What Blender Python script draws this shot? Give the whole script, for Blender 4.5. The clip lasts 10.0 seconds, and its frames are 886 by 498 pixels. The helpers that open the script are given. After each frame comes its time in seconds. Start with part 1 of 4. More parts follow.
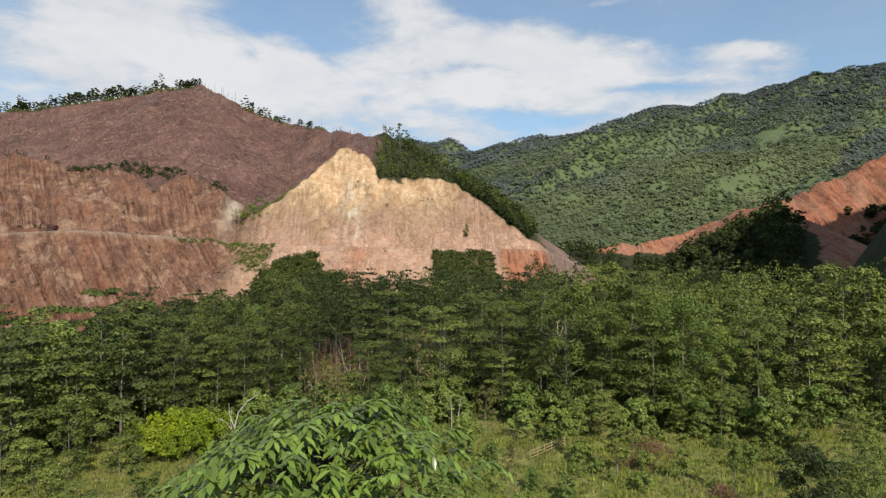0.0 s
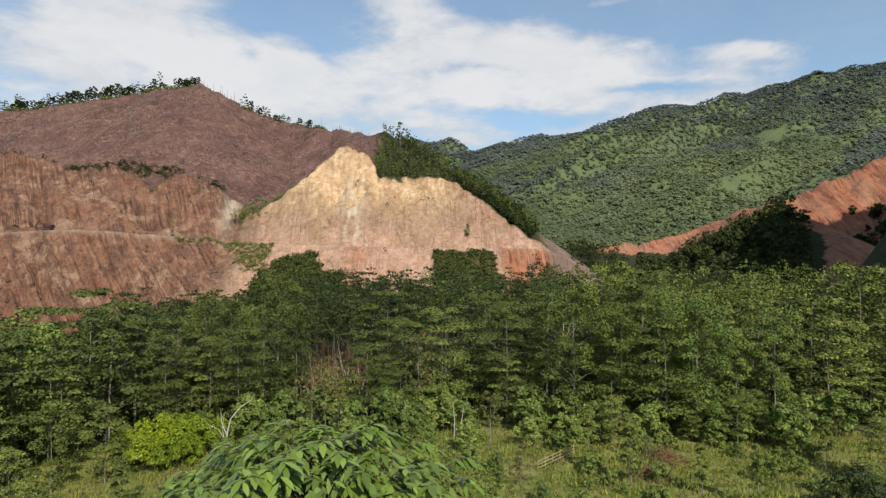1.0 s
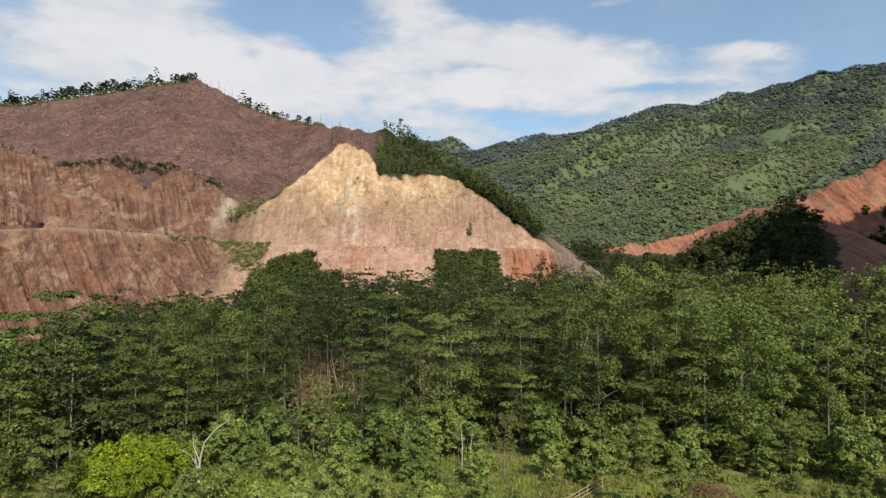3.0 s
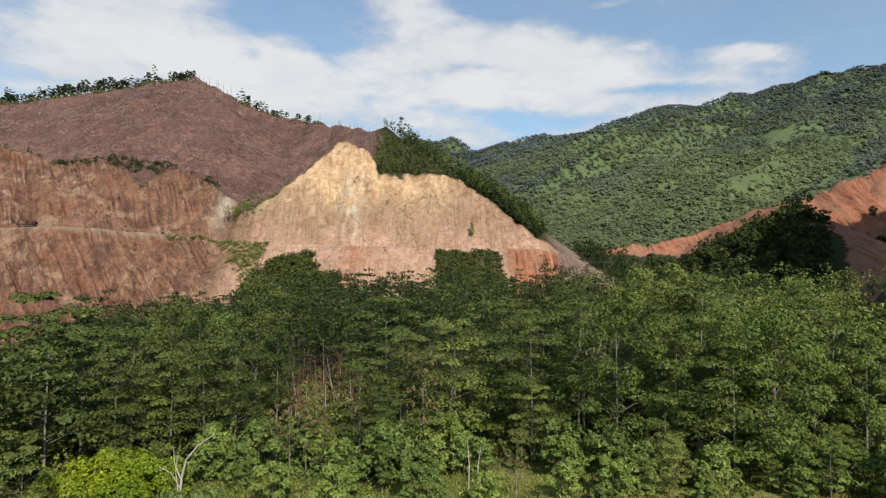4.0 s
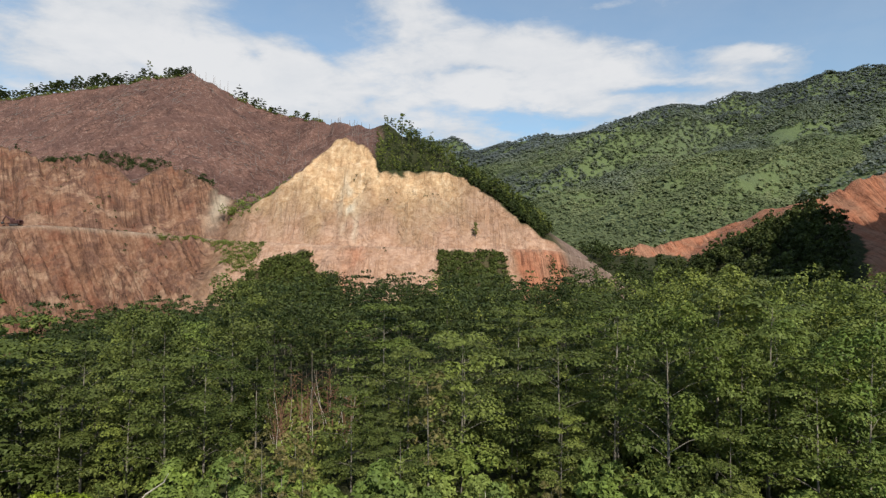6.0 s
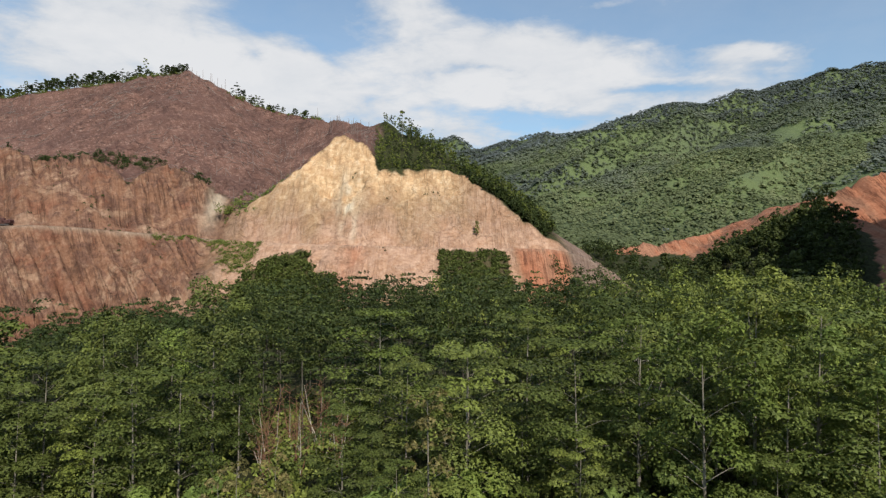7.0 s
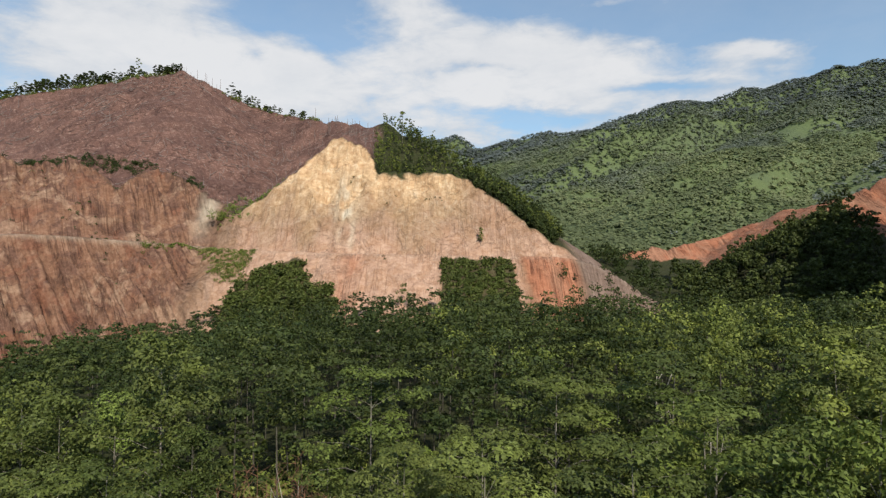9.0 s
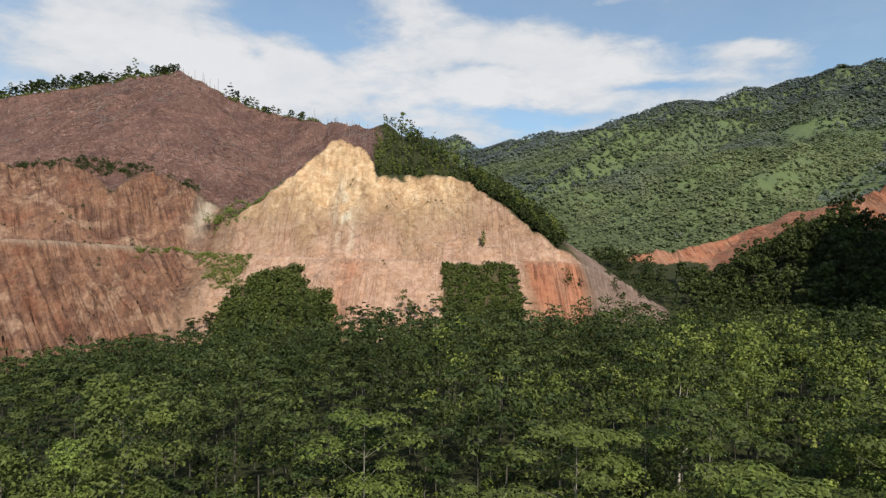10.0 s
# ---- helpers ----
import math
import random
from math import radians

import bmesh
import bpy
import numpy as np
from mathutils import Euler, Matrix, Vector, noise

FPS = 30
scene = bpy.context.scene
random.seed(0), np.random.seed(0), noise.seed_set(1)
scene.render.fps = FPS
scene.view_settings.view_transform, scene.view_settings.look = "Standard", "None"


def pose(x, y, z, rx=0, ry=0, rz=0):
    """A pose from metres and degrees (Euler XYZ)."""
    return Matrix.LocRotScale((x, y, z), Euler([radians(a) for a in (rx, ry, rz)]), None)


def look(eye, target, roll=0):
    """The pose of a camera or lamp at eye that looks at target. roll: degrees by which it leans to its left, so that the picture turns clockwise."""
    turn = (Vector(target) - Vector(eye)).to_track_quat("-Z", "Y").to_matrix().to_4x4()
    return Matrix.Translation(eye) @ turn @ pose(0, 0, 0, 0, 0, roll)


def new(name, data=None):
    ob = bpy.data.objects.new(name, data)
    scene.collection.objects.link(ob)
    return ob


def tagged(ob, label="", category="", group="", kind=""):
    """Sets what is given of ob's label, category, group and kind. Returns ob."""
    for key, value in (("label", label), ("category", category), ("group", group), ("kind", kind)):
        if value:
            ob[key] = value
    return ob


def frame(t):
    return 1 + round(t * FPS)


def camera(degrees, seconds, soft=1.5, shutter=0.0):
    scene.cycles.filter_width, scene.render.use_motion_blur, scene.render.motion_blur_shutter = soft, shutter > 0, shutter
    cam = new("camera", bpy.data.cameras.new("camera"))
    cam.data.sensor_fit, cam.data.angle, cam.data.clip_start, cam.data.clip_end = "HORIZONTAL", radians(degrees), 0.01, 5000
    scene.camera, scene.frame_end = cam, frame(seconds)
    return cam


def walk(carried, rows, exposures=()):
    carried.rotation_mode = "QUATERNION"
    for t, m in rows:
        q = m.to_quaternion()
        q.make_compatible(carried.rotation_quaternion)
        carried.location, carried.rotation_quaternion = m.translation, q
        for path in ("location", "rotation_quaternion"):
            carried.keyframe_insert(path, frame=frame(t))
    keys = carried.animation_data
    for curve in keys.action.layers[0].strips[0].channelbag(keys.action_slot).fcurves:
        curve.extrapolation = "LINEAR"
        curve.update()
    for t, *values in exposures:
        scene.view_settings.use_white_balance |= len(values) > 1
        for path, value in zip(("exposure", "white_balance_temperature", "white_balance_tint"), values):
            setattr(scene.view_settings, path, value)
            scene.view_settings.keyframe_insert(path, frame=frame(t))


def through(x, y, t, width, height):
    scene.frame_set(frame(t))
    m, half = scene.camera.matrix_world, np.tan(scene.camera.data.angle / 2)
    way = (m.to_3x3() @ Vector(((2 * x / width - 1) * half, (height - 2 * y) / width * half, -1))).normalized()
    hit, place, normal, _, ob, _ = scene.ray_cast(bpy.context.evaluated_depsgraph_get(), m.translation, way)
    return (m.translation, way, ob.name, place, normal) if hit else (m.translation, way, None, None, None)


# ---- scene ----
cam = camera(74.2, 10.0, 1.35)
METRES, EYE, TILT, LEAN, TURN = 50.0, 18.0, 1.3, 0.0, 0.0
ROWS = [
    (0.0, 0.0, 0.0, 0.0, -0.0, 0.0, -0.0),
    (0.5, -0.002, 0.029, -0.0014, 0.02, -0.02, 0.0),
    (1.0, -0.0041, 0.0607, -0.0028, 0.03, -0.01, 0.0),
    (1.5, -0.0071, 0.0979, -0.0031, 0.06, -0.02, -0.04),
    (2.0, -0.0095, 0.1387, -0.0036, 0.08, -0.03, -0.1),
    (2.5, -0.0119, 0.1818, -0.0039, 0.08, -0.03, -0.13),
    (4.0, -0.0238, 0.3206, -0.0078, 0.1, 0.05, -0.32),
    (4.5, -0.0284, 0.3697, -0.0078, 0.11, 0.07, -0.37),
    (5.0, -0.0325, 0.4194, -0.0085, 0.14, 0.11, -0.37),
    (5.5, -0.0353, 0.4709, -0.0092, 0.18, 0.12, -0.38),
    (7.0, -0.0392, 0.6344, -0.0092, 0.25, 0.05, -0.23),
    (7.5, -0.0405, 0.6913, 0.0036, 0.29, 0.01, -0.16),
    (8.0, -0.043, 0.7487, 0.0234, 0.32, -0.03, -0.12),
    (8.5, -0.0452, 0.806, 0.0433, 0.35, -0.04, -0.08),
    (9.0, -0.0472, 0.8646, 0.0633, 0.4, -0.05, -0.06),
    (9.5, -0.0491, 0.9222, 0.0832, 0.45, -0.07, -0.05),
    (10.0, -0.0507, 0.9799, 0.1037, 0.5, -0.1, -0.03),
]
walk(cam, [(t, pose(0, 0, EYE, TILT, LEAN, TURN) @ pose(METRES * x, METRES * y, METRES * z, 90 + pitch, roll, yaw)) for t, x, y, z, yaw, pitch, roll in ROWS])


# ---- world, sun ----
SUN_AZ, SUN_EL = 160.0, 40.0      # degrees: azimuth clockwise from straight ahead (+y), elevation
wd = bpy.data.worlds.new("sky")
scene.world = wd
wd.use_nodes = True
nt = wd.node_tree
nt.nodes.clear()


class Nodes:
    """Small builder for node trees."""

    def __init__(self, tree):
        self.t = tree

    def add(self, kind, props=None, **inputs):
        n = self.t.nodes.new(kind)
        for k, v in (props or {}).items():
            setattr(n, k, v)
        for k, v in inputs.items():
            self.put(n, k, v)
        return n

    def put(self, n, k, v):
        key = int(k[1:]) if k[0] == "i" and k[1:].isdigit() else k.replace("_", " ")
        s = n.inputs[key]
        if isinstance(v, bpy.types.NodeSocket):
            self.t.links.new(v, s)
        else:
            s.default_value = v

    def math(self, op, a, b=0.0, c=0.0, clamp=False):
        n = self.add("ShaderNodeMath", {"operation": op, "use_clamp": clamp}, i0=a, i1=b, i2=c)
        return n.outputs[0]

    def noise(self, vec, scale, detail=4.0, rough=0.55, dist=0.0):
        n = self.add("ShaderNodeTexNoise", None, Vector=vec, Scale=scale, Detail=detail, Roughness=rough, Distortion=dist)
        return n.outputs["Fac"]

    def ramp(self, fac, stops):
        n = self.add("ShaderNodeValToRGB", None, Fac=fac)
        r = n.color_ramp
        while len(r.elements) < len(stops):
            r.elements.new(0.5)
        for e, (p, c) in zip(r.elements, stops):
            e.position = p
            e.color = (*c, 1) if len(c) == 3 else c
        return n.outputs["Color"]

    def mix(self, fac, a, b, blend="MIX"):
        n = self.add("ShaderNodeMix", {"data_type": "RGBA", "blend_type": blend})
        self.put(n, "i0", fac)
        for key, v in (("i6", a), ("i7", b)):
            self.put(n, key, (*v, 1) if isinstance(v, tuple) and len(v) == 3 else v)
        return n.outputs[2]

    def step(self, v, lo, hi):
        n = self.add("ShaderNodeMapRange", {"interpolation_type": "SMOOTHSTEP"}, i0=v, i1=lo, i2=hi)
        return n.outputs[0]

    def attr(self, name):
        return self.add("ShaderNodeAttribute", {"attribute_name": name}).outputs["Fac"]


W = Nodes(nt)
sky = W.add("ShaderNodeTexSky", {"sky_type": "NISHITA", "sun_disc": False, "sun_elevation": radians(SUN_EL),
                                 "sun_rotation": radians(SUN_AZ), "air_density": 1.0, "dust_density": 0.7, "ozone_density": 1.1})
tc = W.add("ShaderNodeTexCoord").outputs["Generated"]
sx = W.add("ShaderNodeSeparateXYZ", None, Vector=tc)
dx, dy, dz = sx.outputs
# clouds lie on a flat layer overhead: direction divided by its height above the horizon
up = W.math("ADD", W.math("MAXIMUM", dz, 0.0), 0.16)
cl = W.add("ShaderNodeCombineXYZ", None, X=W.math("DIVIDE", dx, up), Y=W.math("DIVIDE", dy, up), Z=0.37).outputs[0]
n1 = W.noise(cl, 1.3, 9.0, 0.60, 0.4)
n2 = W.noise(cl, 4.6, 7.0, 0.62, 0.3)
# the banks and gaps ahead: across, up, half width, half height, density
BANKS = [(-0.592, 0.396, 0.241, 0.106, 0.46), (-0.293, 0.342, 0.106, 0.053, 0.26), (0.044, 0.381, 0.164, 0.043, 0.3), (0.218, 0.342, 0.289, 0.050, 0.34), (-0.004, 0.288, 0.405, 0.041, 0.34), (0.536, 0.370, 0.077, 0.019, 0.34), (0.633, 0.390, 0.058, 0.009, 0.22), (-0.091, 0.437, 0.077, 0.029, 0.50), (0.271, 0.447, 0.043, 0.012, 0.3), (-0.023, 0.215, 0.251, 0.039, 0.22), (-0.255, 0.427, 0.135, 0.033, -0.34), (-0.177, 0.371, 0.048, 0.025, -0.3), (0.112, 0.443, 0.145, 0.017, -0.3), (0.469, 0.411, 0.183, 0.025, -0.3), (0.662, 0.411, 0.164, 0.077, -0.42), (0.136, 0.251, 0.077, 0.014, -0.28), (0.040, 0.324, 0.068, 0.009, -0.26), (0.363, 0.306, 0.077, 0.009, -0.26), (-0.341, 0.364, 0.021, 0.019, -0.28)]
ahead = W.math("MAXIMUM", dy, 0.08)
warp = W.add("ShaderNodeTexNoise", None, Vector=cl, Scale=1.9, Detail=6.0, Roughness=0.62).outputs["Color"]
wv = W.add("ShaderNodeSeparateXYZ", None, Vector=warp).outputs
cu = W.math("ADD", W.math("DIVIDE", dx, ahead), W.math("MULTIPLY", W.math("SUBTRACT", wv[0], 0.5), 0.22))
cv = W.math("ADD", W.math("DIVIDE", dz, ahead), W.math("MULTIPLY", W.math("SUBTRACT", wv[1], 0.5), 0.085))
dens = W.math("ADD", W.math("MULTIPLY", n1, 0.55), W.math("MULTIPLY", n2, 0.45))
dens = W.math("ADD", W.math("MULTIPLY", W.math("SUBTRACT", dens, 0.5), 1.7), 0.50)
for bu, bv, ru, rv, dw in BANKS:
    e = W.math("ADD", W.math("POWER", W.math("DIVIDE", W.math("SUBTRACT", cu, bu), ru), 2.0), W.math("POWER", W.math("DIVIDE", W.math("SUBTRACT", cv, bv), rv), 2.0))
    dens = W.math("ADD", dens, W.math("MULTIPLY", W.math("EXPONENT", W.math("MULTIPLY", e, -0.8)), dw))
cover = W.math("MULTIPLY", W.step(dens, 0.36, 0.86), W.math("SUBTRACT", 1.0, W.math("MULTIPLY", W.step(dz, 0.45, 0.7), 0.75)))
bright = W.ramp(W.math("ADD", W.math("MULTIPLY", W.noise(cl, 2.1, 6.0, 0.62, 0.2), 0.6), W.math("MULTIPLY", W.step(dens, 0.5, 1.0), 0.35)), [(0.30, (3.7, 4.0, 4.4)), (0.66, (5.35, 5.35, 5.4))])
veil = W.math("MAXIMUM", W.math("MULTIPLY", cover, 0.95), W.math("ADD", 0.10, W.math("MULTIPLY", n2, 0.24)))
blue = W.mix(1.0, sky.outputs[0], (0.84, 1.0, 1.02), "MULTIPLY")
CLOUD = W.mix(veil, blue, bright)
bg = W.add("ShaderNodeBackground", None, Color=CLOUD, Strength=0.15)
W.add("ShaderNodeOutputWorld", None, Surface=bg.outputs[0])

sun = new("sun", bpy.data.lights.new("sun", "SUN"))
sun.data.energy, sun.data.angle, sun.data.color = 5.0, radians(0.5), (1.0, 0.93, 0.82)
az, el = radians(SUN_AZ), radians(SUN_EL)
sun.matrix_world = look(Vector((math.sin(az) * math.cos(el), math.cos(az) * math.cos(el), math.sin(el))) * 400, (0, 0, 0))

# ---- noise and mesh helpers ----
RNG = np.random.default_rng(7)
LATTICE = RNG.random((256, 256))


def vnoise(x, y):
    """Smooth value noise, 0 to 1, on arrays."""
    x, y = np.asarray(x, float), np.asarray(y, float)
    xi, yi = np.floor(x).astype(int), np.floor(y).astype(int)
    fx, fy = x - xi, y - yi
    fx, fy = fx * fx * (3 - 2 * fx), fy * fy * (3 - 2 * fy)
    a, b = LATTICE[xi % 256, yi % 256], LATTICE[(xi + 1) % 256, yi % 256]
    c, d = LATTICE[xi % 256, (yi + 1) % 256], LATTICE[(xi + 1) % 256, (yi + 1) % 256]
    return (a * (1 - fx) + b * fx) * (1 - fy) + (c * (1 - fx) + d * fx) * fy


def fbm(x, y, octaves=4, gain=0.5):
    """Layered noise, about -1 to 1."""
    total, amp, norm = 0.0, 1.0, 0.0
    for o in range(octaves):
        total = total + amp * (vnoise(x * 2 ** o + 17.3 * o, y * 2 ** o - 9.1 * o) * 2 - 1)
        norm += amp
        amp *= gain
    return total / norm


def sstep(v, lo, hi):
    u = np.clip((v - lo) / (hi - lo), 0, 1)
    return u * u * (3 - 2 * u)


def smax(a, b, k):
    """Smooth maximum with a blend of k metres."""
    h = np.clip(0.5 + 0.5 * (a - b) / k, 0, 1)
    return b * (1 - h) + a * h + k * h * (1 - h)


def smin(a, b, k):
    return -smax(-a, -b, k)


def mesh_np(name, verts, faces, materials, smooth=False, index=None):
    """A mesh from arrays: verts n x 3, faces m x 3 or m x 4."""
    verts, faces = np.asarray(verts, np.float32), np.asarray(faces, np.int32)
    me = bpy.data.meshes.new(name)
    m, k = faces.shape
    me.vertices.add(len(verts))
    me.vertices.foreach_set("co", verts.ravel())
    me.loops.add(m * k)
    me.loops.foreach_set("vertex_index", faces.ravel())
    me.polygons.add(m)
    me.polygons.foreach_set("loop_start", np.arange(0, m * k, k, dtype=np.int32))
    me.polygons.foreach_set("use_smooth", np.full(m, smooth))
    for mat in materials:
        me.materials.append(mat)
    if index is not None:
        me.polygons.foreach_set("material_index", np.asarray(index, np.int32))
    me.update(calc_edges=True)
    return me


def part(name, me, parent, label=""):
    """Links a mesh (or a bmesh turned into one) as one part under its thing."""
    ob = new(name, me)
    ob.parent = parent
    if label:
        ob["label"] = label
    return ob


# ---- materials ----
def material(name):
    m = bpy.data.materials.new(name)
    m.use_nodes = True
    m.node_tree.nodes.clear()
    return m, Nodes(m.node_tree)


def finish(N, shader, disp=None):
    N.add("ShaderNodeOutputMaterial", None, Surface=shader)


def ground_material():
    m, N = material("hillside_ground")
    p = N.add("ShaderNodeNewGeometry").outputs["Position"]
    fine, mid, big = N.noise(p, 0.9, 7, 0.68), N.noise(p, 0.35, 5, 0.6), N.noise(p, 0.05, 4, 0.6)
    # streaks that run down the slope
    q = N.add("ShaderNodeSeparateXYZ", None, Vector=p).outputs
    run = N.attr("lean")
    st = N.add("ShaderNodeCombineXYZ", None, X=N.math("MULTIPLY", run, 1.15), Y=N.math("MULTIPLY", q[1], 0.05), Z=N.math("MULTIPLY", q[2], 0.06)).outputs[0]
    streak = N.noise(st, 1.0, 7, 0.70, 0.25)
    st2 = N.add("ShaderNodeCombineXYZ", None, X=N.math("MULTIPLY", run, 0.12), Y=N.math("MULTIPLY", q[1], 0.03), Z=N.math("MULTIPLY", q[2], 0.05)).outputs[0]
    streak2 = N.noise(st2, 1.0, 5, 0.62, 0.8)

    def soil(dark, middle, light, k=0.5):
        f = N.math("ADD", N.math("MULTIPLY", streak, k), N.math("MULTIPLY", fine, (1 - k) * 0.5))
        f = N.math("ADD", f, N.math("MULTIPLY", mid, (1 - k) * 0.5))
        return N.ramp(f, [(0.34, dark), (0.5, middle), (0.64, light)])

    grass = N.mix(N.step(mid, 0.4, 0.62), N.ramp(fine, [(0.35, (0.09, 0.115, 0.022)), (0.65, (0.19, 0.215, 0.05))]),
                  N.ramp(fine, [(0.35, (0.15, 0.15, 0.04)), (0.65, (0.28, 0.26, 0.09))]))
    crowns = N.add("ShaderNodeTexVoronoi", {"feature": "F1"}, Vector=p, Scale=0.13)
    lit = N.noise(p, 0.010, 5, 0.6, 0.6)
    # canopy colours include a bluish distance haze
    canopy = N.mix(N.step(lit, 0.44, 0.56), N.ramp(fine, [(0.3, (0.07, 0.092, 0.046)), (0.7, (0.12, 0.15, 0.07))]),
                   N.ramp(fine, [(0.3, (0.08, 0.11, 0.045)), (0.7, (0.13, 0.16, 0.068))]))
    # shade in the gaps between crowns is put into the colour
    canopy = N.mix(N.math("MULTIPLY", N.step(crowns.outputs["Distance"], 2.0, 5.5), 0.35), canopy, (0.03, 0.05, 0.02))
    # leaf cover on the ground, with shade under the trees in its colour
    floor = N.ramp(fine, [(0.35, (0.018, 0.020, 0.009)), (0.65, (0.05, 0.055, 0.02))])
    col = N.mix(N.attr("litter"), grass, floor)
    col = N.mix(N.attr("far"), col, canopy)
    blot = N.noise(p, 0.16, 6, 0.65, 0.8)
    yellow = N.mix(N.step(blot, 0.42, 0.60), soil((0.367, 0.226, 0.116), (0.556, 0.374, 0.214), (0.710, 0.546, 0.376), 0.15),
                   soil((0.319, 0.184, 0.097), (0.485, 0.309, 0.169), (0.592, 0.428, 0.273), 0.15))
    pink = N.mix(N.step(N.math("ADD", N.math("MULTIPLY", streak2, 0.3), N.math("MULTIPLY", blot, 0.7)), 0.44, 0.56), soil((0.050, 0.026, 0.019), (0.145, 0.077, 0.054), (0.22, 0.132, 0.095), 0.28),
                 soil((0.10, 0.048, 0.031), (0.215, 0.113, 0.07), (0.31, 0.185, 0.125), 0.28))
    patchy = N.noise(p, 0.055, 6, 0.68, 1.2)
    pink = N.mix(N.math("MULTIPLY", N.step(patchy, 0.52, 0.62), 0.75), pink, soil((0.17, 0.098, 0.064), (0.31, 0.195, 0.13), (0.41, 0.29, 0.20), 0.2))
    pink = N.mix(N.math("MULTIPLY", N.step(patchy, 0.46, 0.36), 0.7), pink, soil((0.085, 0.036, 0.022), (0.19, 0.080, 0.048), (0.28, 0.135, 0.085), 0.2))
    beige = N.mix(N.step(blot, 0.42, 0.60), soil((0.278, 0.167, 0.117), (0.417, 0.264, 0.184), (0.533, 0.362, 0.262), 0.14),
                  soil((0.243, 0.135, 0.084), (0.377, 0.223, 0.143), (0.486, 0.316, 0.213), 0.14))
    brown = N.mix(N.math("MULTIPLY", N.step(fine, 0.50, 0.66), N.step(mid, 0.35, 0.65)), soil((0.081, 0.043, 0.034), (0.150, 0.080, 0.062), (0.215, 0.126, 0.099), 0.3),
                  soil((0.156, 0.096, 0.076), (0.240, 0.156, 0.123), (0.364, 0.258, 0.213), 0.3))
    red = N.mix(N.step(streak2, 0.4, 0.6), soil((0.193, 0.074, 0.043), (0.345, 0.139, 0.077), (0.469, 0.218, 0.125)),
                soil((0.207, 0.099, 0.062), (0.331, 0.165, 0.100), (0.442, 0.231, 0.144)))
    grey = soil((0.10, 0.068, 0.054), (0.20, 0.138, 0.108), (0.28, 0.20, 0.16))
    pale = soil((0.36, 0.29, 0.21), (0.52, 0.44, 0.33), (0.66, 0.58, 0.46))
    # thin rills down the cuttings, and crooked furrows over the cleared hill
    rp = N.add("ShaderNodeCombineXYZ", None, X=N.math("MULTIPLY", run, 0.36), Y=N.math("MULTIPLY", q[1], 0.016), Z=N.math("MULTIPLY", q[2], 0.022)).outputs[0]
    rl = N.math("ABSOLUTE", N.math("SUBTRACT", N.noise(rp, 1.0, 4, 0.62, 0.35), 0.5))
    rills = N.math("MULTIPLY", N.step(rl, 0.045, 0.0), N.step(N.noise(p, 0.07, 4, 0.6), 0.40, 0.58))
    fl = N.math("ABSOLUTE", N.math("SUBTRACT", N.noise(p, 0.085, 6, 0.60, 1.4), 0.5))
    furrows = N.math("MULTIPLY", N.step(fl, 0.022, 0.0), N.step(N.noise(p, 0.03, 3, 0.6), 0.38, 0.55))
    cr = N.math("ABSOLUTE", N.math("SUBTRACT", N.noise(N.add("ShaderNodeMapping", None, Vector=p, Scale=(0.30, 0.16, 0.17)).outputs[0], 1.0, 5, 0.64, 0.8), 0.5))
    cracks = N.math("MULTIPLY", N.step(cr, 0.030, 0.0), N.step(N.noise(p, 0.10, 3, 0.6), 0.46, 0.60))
    # shade inside furrows, rills and cracks is put into the soil colours
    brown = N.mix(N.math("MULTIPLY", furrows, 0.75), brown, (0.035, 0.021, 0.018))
    grit = N.noise(p, 1.7, 4, 0.75)
    brown = N.mix(N.math("MULTIPLY", N.step(grit, 0.58, 0.70), 0.55), brown, (0.235, 0.175, 0.150))
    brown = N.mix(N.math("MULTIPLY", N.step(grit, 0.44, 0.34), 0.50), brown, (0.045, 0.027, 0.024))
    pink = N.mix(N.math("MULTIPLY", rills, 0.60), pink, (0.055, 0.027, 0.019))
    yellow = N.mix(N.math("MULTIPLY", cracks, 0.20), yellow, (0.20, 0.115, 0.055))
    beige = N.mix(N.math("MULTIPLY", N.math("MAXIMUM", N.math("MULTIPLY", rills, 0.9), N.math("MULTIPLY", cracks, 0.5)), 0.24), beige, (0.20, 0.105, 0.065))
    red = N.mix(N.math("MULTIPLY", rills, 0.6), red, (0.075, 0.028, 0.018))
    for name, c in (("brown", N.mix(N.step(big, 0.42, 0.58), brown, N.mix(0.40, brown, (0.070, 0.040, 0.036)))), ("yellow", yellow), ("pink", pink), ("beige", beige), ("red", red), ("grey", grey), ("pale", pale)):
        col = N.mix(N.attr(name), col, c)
    h = N.math("ADD", N.math("ADD", N.math("MULTIPLY", fine, 0.6), N.math("MULTIPLY", blot, 2.0)), N.math("MULTIPLY", streak, N.math("ADD", 0.12, N.math("MULTIPLY", N.attr("pink"), 0.5))))
    soil_bare = N.attr("brown")
    for name in ("yellow", "pink", "beige", "red", "grey"):
        soil_bare = N.math("ADD", soil_bare, N.attr(name), clamp=True)
    h = N.math("SUBTRACT", h, N.math("MULTIPLY", soil_bare, N.math("ADD", N.math("MULTIPLY", N.math("MAXIMUM", rills, N.math("MULTIPLY", cracks, 0.6)), 0.7), N.math("MULTIPLY", furrows, 0.8))))
    b = N.add("ShaderNodeBump", None, Strength=0.65, Distance=0.8, Height=h).outputs[0]
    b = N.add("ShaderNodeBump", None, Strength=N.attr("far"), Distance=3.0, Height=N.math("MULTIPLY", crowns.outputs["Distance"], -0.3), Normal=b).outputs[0]
